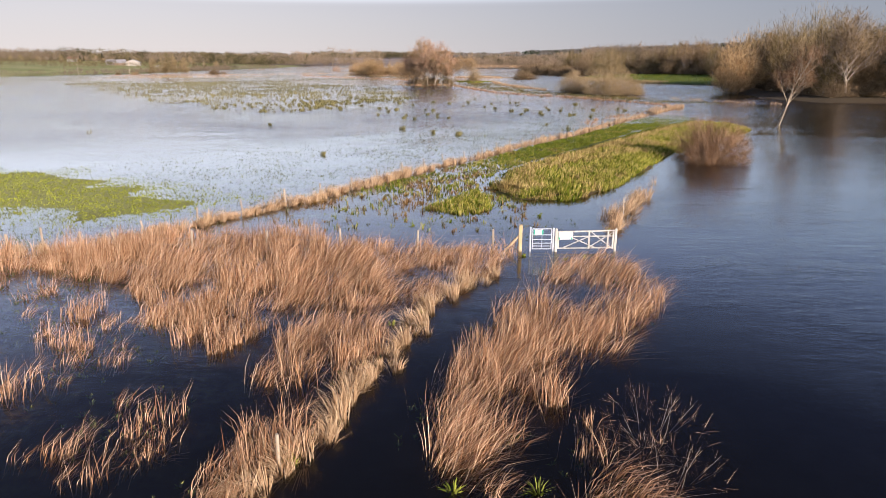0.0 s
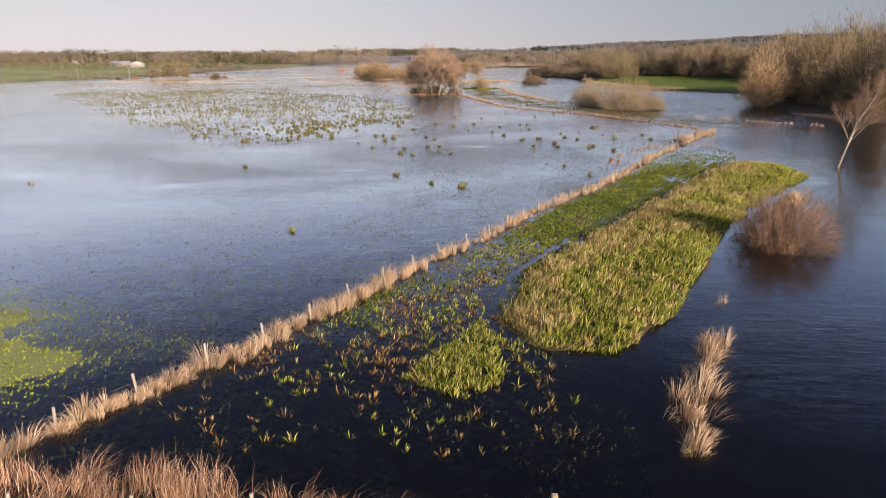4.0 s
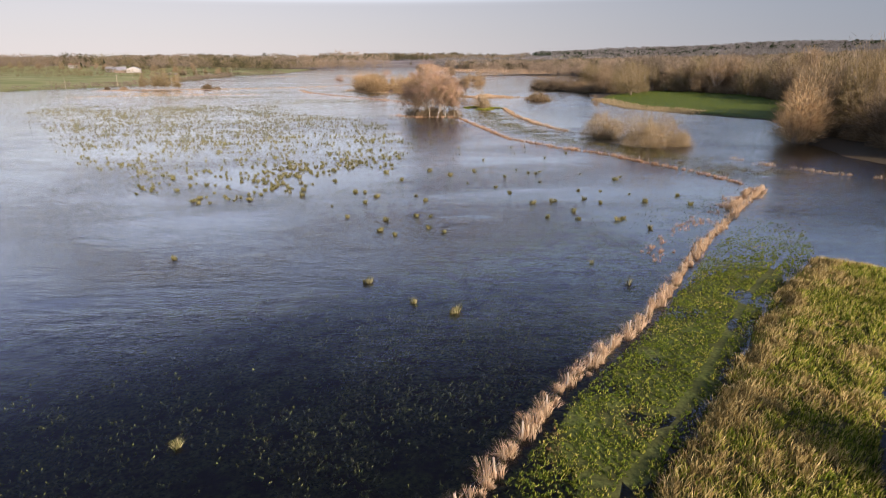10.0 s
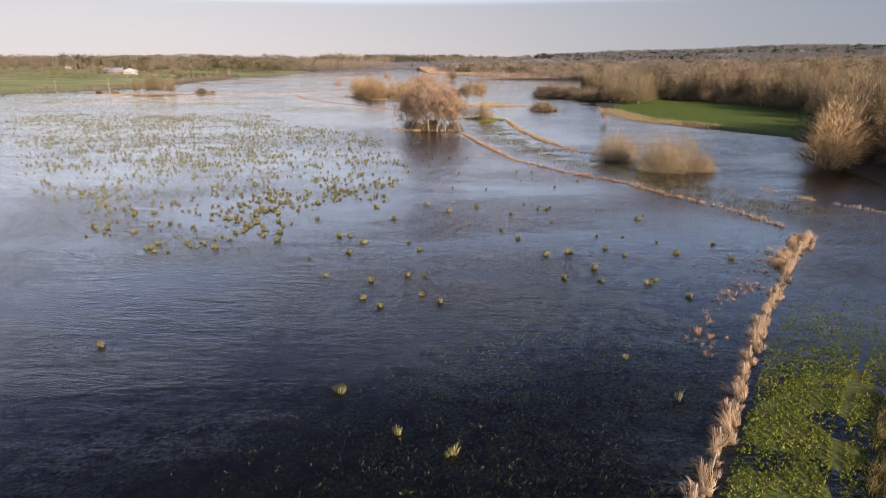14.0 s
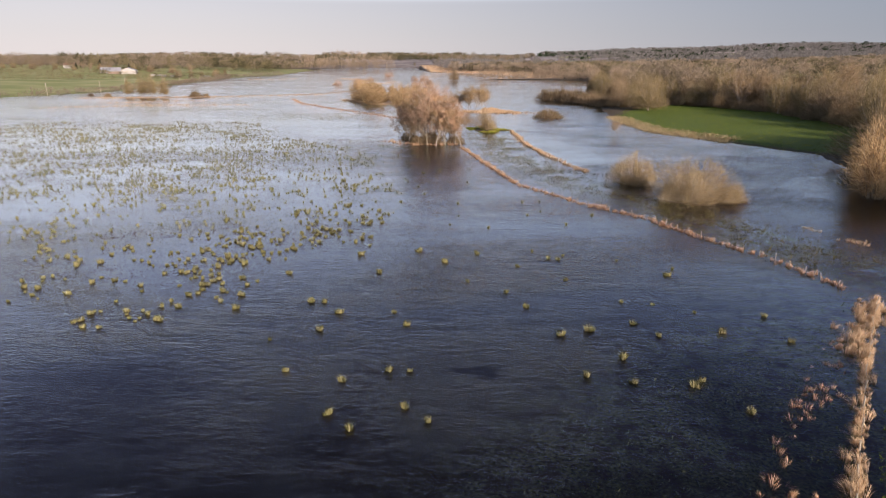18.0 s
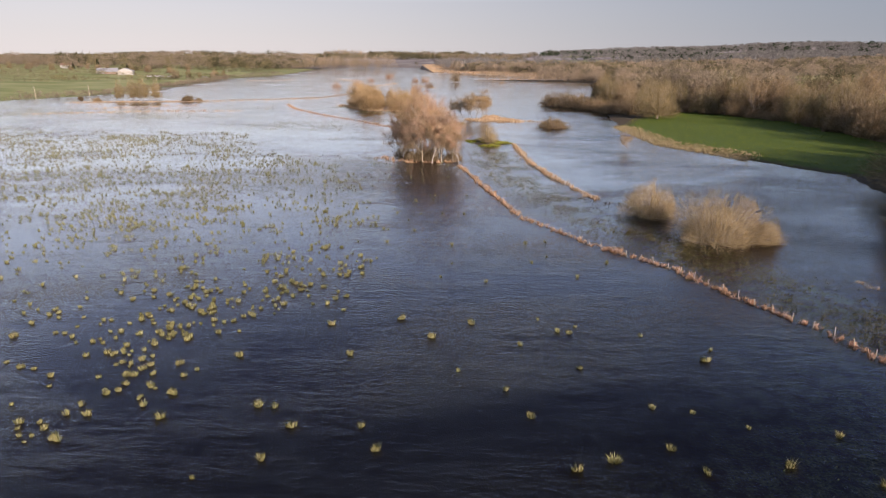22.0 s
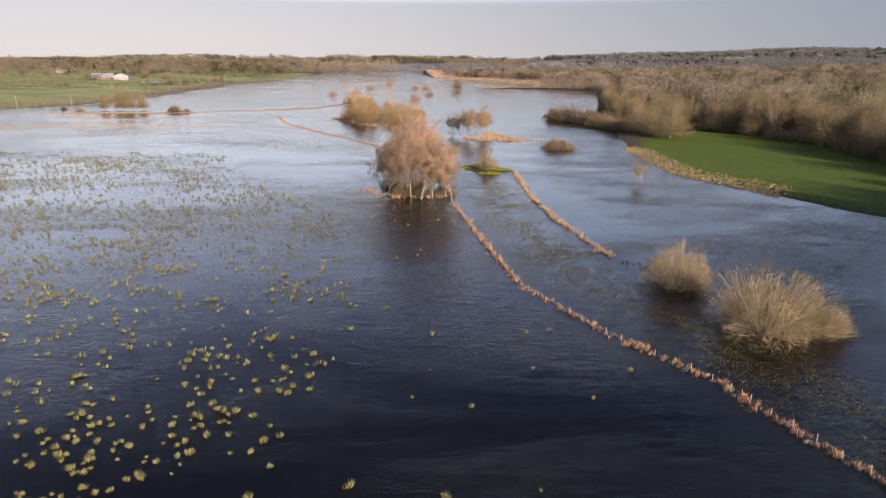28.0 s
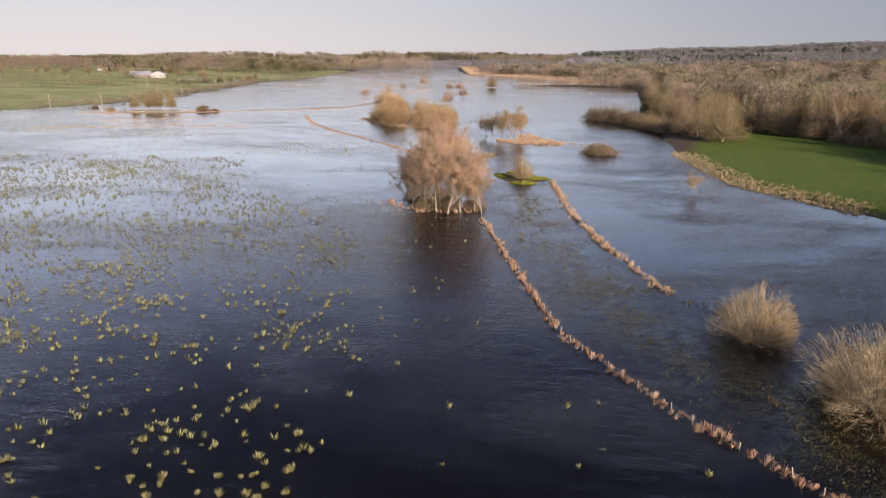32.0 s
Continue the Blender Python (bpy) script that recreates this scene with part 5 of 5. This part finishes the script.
for x, y, a in along([(-640, 1120), (-760, 1100), (-900, 1060), (-1050, 900)], 24) + along([(-420, 960), (-395, 1120), (-640, 1180), (-820, 1240)], 40) + along([(-700, 760), (-820, 700)], 30):
    place(r.choice([oak_b, ash_a, ash_b]), x + r.uniform(-9, 9), y + r.uniform(-9, 9), r.uniform(0, 360), r.uniform(0.6, 0.95), "far leafless hedgerow tree on pasture", "hedgerow trees")
for k, (x, y, s) in enumerate([(-266, 556, .85), (-256, 559, 1.0), (-247, 556, 1.05), (-238, 558, .9)]):
    place(ash_b, x, y, k * 80, s * 0.82, "many-stemmed leafless tree on a drowned bank", "trees on the drowned bank", 1.15)
for x, y, s in ((-203, 538, .7), (-206, 541, .5), (-272, 536, .5), (-300, 560, .4), (-196, 540, .4)):
    place(bush_dark, x, y, x, s, "brown bush on a drowned bank", "bushes on the drowned bank")


def conifer(x, y, tall, seed):
    r = np.random.default_rng(seed)
    z = height_at(x, y)
    g = thing("conifer_tree", x, y, z, 0, "dark evergreen conifer behind far pasture", "tree", "far conifers")
    part("trunk", rod((0, 0, -0.5), (0, 0, tall), 0.35, 0.05, 6), BARK, g)
    n = 420
    u = r.uniform(0.15, 1, n)
    a = r.uniform(0, 2 * math.pi, n)
    q = np.stack([np.zeros(n), np.zeros(n), u * tall], 1)
    ln = (1.05 - u) * tall * 0.28 + 0.4
    e = q + np.stack([np.cos(a) * ln, np.sin(a) * ln, -0.15 * ln], 1)
    s = np.stack([-np.sin(a), np.cos(a), np.zeros(n)], 1) * 0.5
    v = np.stack([q, e - s, e + s + [0, 0, 0.4]], 1).reshape(-1, 3)
    o = new("crown", mesh_np("crown", v, np.arange(3 * n).reshape(-1, 3), CONIFER))
    o.parent = g


for k, (x, y) in enumerate([(-700, 1180), (-720, 1230), (-690, 1240), (-640, 1250)]):
    conifer(x, y, 12 + 3 * (k % 3), 500 + k)

# ---- gates and fences ----
def gates():
    y0 = 30.4
    g = thing("strainer_post", 3.83, y0 + .1, -0.3, 0, "pale new timber fence post with a slanting brace", "post")
    part("post", bar((0, 0, 0), (0, 0, 1.75), 0.19, 0.19, 0.02), NEWWOOD, g)
    part("brace", bar((-1.0, 0.02, 0.1), (-0.06, 0.02, 1.15), 0.1, 0.09, 0.01), NEWWOOD, g)
    g = thing("foot_gate", 4.35, y0, 0, 0, "narrow white metal bar gate with a green-cornered sign", "gate")
    part("hinge_post", rod((0, 0, -0.4), (0, 0, 1.35), 0.045, 0.045, 8), WHITEMETAL, g)
    part("latch_post", rod((1.22, 0, -0.4), (1.22, 0, 1.3), 0.045, 0.045, 8), WHITEMETAL, g)
    for zz in (0.14, 0.30, 0.46, 0.66, 0.92, 1.25):
        part("rail", rod((0.12, 0, zz), (1.12, 0, zz), 0.022, 0.022, 6), WHITEMETAL, g)
    for xx in (0.12, 0.62, 1.12):
        part("upright", rod((xx, 0, 0.12), (xx, 0, 1.26), 0.024 if xx != 0.62 else 0.014, 0.024 if xx != 0.62 else 0.014, 6), WHITEMETAL, g)
    s = part("sign", bar((0.42, -0.035, 0.94), (0.42, -0.035, 1.22), 0.5, 0.012), SIGNWHITE, g, "white sign with green edges")
    part("green_edge", bar((0.2, -0.045, 0.945), (0.2, -0.045, 1.215), 0.07, 0.012), SIGNGREEN, s)
    part("green_edge", bar((0.64, -0.045, 0.945), (0.64, -0.045, 1.215), 0.07, 0.012), SIGNGREEN, s)
    g = thing("field_gate", 5.72, y0, 0, 0, "white timber field gate with crossed braces and a sign", "gate")
    for xx in (0.0, 3.15):
        p = part("gate_post", bar((xx, 0, -0.4), (xx, 0, 1.2), 0.13, 0.13, 0.015), WHITEWOOD, g)
        part("post_cap", rod((xx, 0, 1.2), (xx, 0, 1.3), 0.08, 0.02, 8), WHITEWOOD, p)
    part("rail", bar((0.08, 0, 1.08), (3.07, 0, 1.16), 0.11, 0.07, 0.01), WHITEWOOD, g)
    part("rail", bar((0.08, 0, 0.82), (3.07, 0, 0.86), 0.08, 0.05, 0.01), WHITEWOOD, g)
    part("rail", bar((0.08, 0, 0.18), (3.07, 0, 0.2), 0.08, 0.05, 0.01), WHITEWOOD, g)
    for a, b in (((0.4, .03, 0.2), (1.75, .03, 0.82)), ((0.75, .03, 0.8), (2.1, .03, 0.2)), ((1.85, .03, 1.08), (2.95, .03, 0.2)), ((1.75, .03, 0.2), (3.0, .03, 1.05))):
        part("brace", bar(a, b, 0.08, 0.045, 0.008), WHITEWOOD, g)
    for xx in (0.12, 1.75, 3.02, 2.75):
        part("upright", bar((xx, 0, 0.14), (xx, 0, 1.1), 0.09, 0.06, 0.01), WHITEWOOD, g)
    s = part("sign", bar((0.5, -0.06, 0.68), (0.5, -0.06, 1.06), 0.76, 0.012), SIGNWHITE, g, "white notice board with green corners")
    part("green_edge", bar((0.16, -0.07, 0.685), (0.16, -0.07, 0.80), 0.07, 0.012), SIGNGREEN, s)
    part("green_edge", bar((0.82, -0.07, 0.685), (0.82, -0.07, 0.80), 0.07, 0.012), SIGNGREEN, s)
    for zz in (0.98, 0.92, 0.86):
        part("text_line", bar((0.25, -0.07, zz), (0.75, -0.07, zz), 0.012, 0.02), SIGNGREEN, s)


def fence(name, pts, spacing, tall, label, wires=(0.45, 0.8), lean=5.0, seed=1, skip=0.0):
    r = random.Random(seed)
    f = thing(name, 0, 0, 0, 0, label, "fence")
    me = None
    tops = []
    for x, y, a in along(pts, spacing, spacing * 0.3):
        if r.random() < skip:
            continue
        z = max(height_at(x, y), -0.3)
        if me is None:
            ob = part("post", rod((0, 0, -0.35), (0, 0, tall), 0.07, 0.06, 7), POST, f)
            me = ob.data
        else:
            ob = new("post", me)
            ob.parent = f
        ob.matrix_basis = pose(x, y, z, r.gauss(0, lean), r.gauss(0, lean), r.uniform(0, 360)) @ Matrix.Diagonal((1, 1, r.uniform(0.85, 1.12), 1))
        tops.append((x, y, z))
    for w in wires:
        bm = bmesh.new()
        for (ax, ay, az), (bx, by, bz) in zip(tops, tops[1:]):
            if math.hypot(bx - ax, by - ay) < spacing * 2.5:
                rod((ax, ay, az + w), (bx, by, bz + w), 0.006, 0.006, 3, bm)
        part("wire", bm, WIRE, f)


gates()
fence("wire_fence", [(3.6, 30.6), (-25.0, 31.0)], 4.1, 1.35, "wire fence on thin weathered posts through reeds", (0.45, 0.8, 1.1), seed=2)
fence("wire_fence", FENCE_A, 3.4, 1.25, "leaning timber fence posts along a grassy bank", seed=3)
fence("wire_fence", FENCE_B, 2.6, 1.25, "short timber fence posts standing in flood water", seed=4)
fence("wire_fence", FENCE_C, 4.0, 1.1, "far fence posts standing in flood water", seed=5)
g = thing("stake", -4.3, 12.6, -0.3, 0, "leaning wooden stake among reeds", "post")
part("post", rod((0, 0, 0), (0.05, 0, 1.25), 0.05, 0.045, 7), POST, g)

# ---- farm ----
def barn(x, y, turn, w, d, eave, ridge, label, wall=None, roof=None, name="barn", category="barn"):
    z = height_at(x, y)
    g = thing(name, x, y, z, turn, label, category)
    bm = bmesh.new()
    vs = [bm.verts.new(p) for p in ((-w/2, -d/2, -1), (w/2, -d/2, -1), (w/2, d/2, -1), (-w/2, d/2, -1), (-w/2, -d/2, eave), (w/2, -d/2, eave), (w/2, d/2, eave), (-w/2, d/2, eave), (-w/2, 0, ridge), (w/2, 0, ridge))]
    for q in ((0, 1, 5, 4), (2, 3, 7, 6), (1, 2, 6, 9, 5), (3, 0, 4, 8, 7)):
        bm.faces.new([vs[i] for i in q])
    part("wall", bm, wall or CLAD, g)
    for s in (-1, 1):
        bm = bmesh.new()
        a = [(-w/2 - .5, s * (d/2 + .6), eave - .3), (w/2 + .5, s * (d/2 + .6), eave - .3), (w/2 + .5, 0, ridge + .1), (-w/2 - .5, 0, ridge + .1)]
        lo = [bm.verts.new(p) for p in a]
        hi = [bm.verts.new((p[0], p[1], p[2] + .2)) for p in a]
        bm.faces.new(lo)
        bm.faces.new(hi)
        for i in range(4):
            bm.faces.new((lo[i], lo[(i+1) % 4], hi[(i+1) % 4], hi[i]))
        part("roof", bm, roof or ROOF, g)
    # no opening is cut: a near-black slab stands for the doorway's shade
    part("door", bar((w * .2, -d/2 - .06, 0), (w * .2, -d/2 - .06, eave * .75), w * .16, .1), DARKGAP, g, "dark panel painted as a doorway's inner shade")
    return g


barn(-572, 1068, 20, 30, 16, 5, 9, "pale grey farm barn with a sheet roof")
barn(-541, 1066, 110, 20, 22, 6, 10, "pale farm barn with its gable to the meadow")
barn(-556, 1058, 20, 26, 9, 4, 6, "low brick lean-to shed between barns", BRICKRED)
barn(-736, 1219, 15, 20, 9, 6, 10, "pale farmhouse below trees", WHITEPAINT, TILE, "house", "house")
for k, (x, y) in enumerate([(-470, 1000), (-462, 1006), (-452, 1002), (-444, 1010), (-430, 1004), (-405, 1040), (-398, 1035)]):
    z = height_at(x, y)
    g = thing("caravan", x, y, z, 20 + 17 * k, "white caravan parked on pasture", "caravan", "parked caravans")
    part("body", bar((0, 0, 0.5), (0, 0, 3.0), 6.5, 2.4, 0.25), WHITEPAINT, g)
    part("window", bar((0.5, -1.22, 1.6), (0.5, -1.22, 2.3), 3.0, 0.05), DARKGAP, g)
for k, (x, y, t) in enumerate([(-274, 531, 12), (-321, 727, 12), (-336, 800, 11), (-348, 860, 11), (-359, 910, 13), (-372, 1000, 11), (-382, 1080, 11), (-397, 1122, 12), (-420, 830, 11), (-560, 850, 11), (-336, 560, 10)]):
    g = thing("utility_pole", x, y, max(height_at(x, y), -0.3), 0, "pale wooden utility pole by the flood", "pole", "utility poles")
    part("pole", rod((0, 0, -0.5), (0, 0, t), 0.22, 0.15, 7), POST, g)
    part("crossarm", bar((-1.0, 0, t - 0.6), (1.0, 0, t - 0.6), 0.18, 0.18), POST, g)

for p in (bush_tan, bush_big, bush_red, bush_dark, bush_sedge, bush_olive, bush_orange, bush_pink, brush, oak_a, oak_b, ash_a, ash_b, alder, alder_b, willow, dead_tree):
    drop_proto(p)
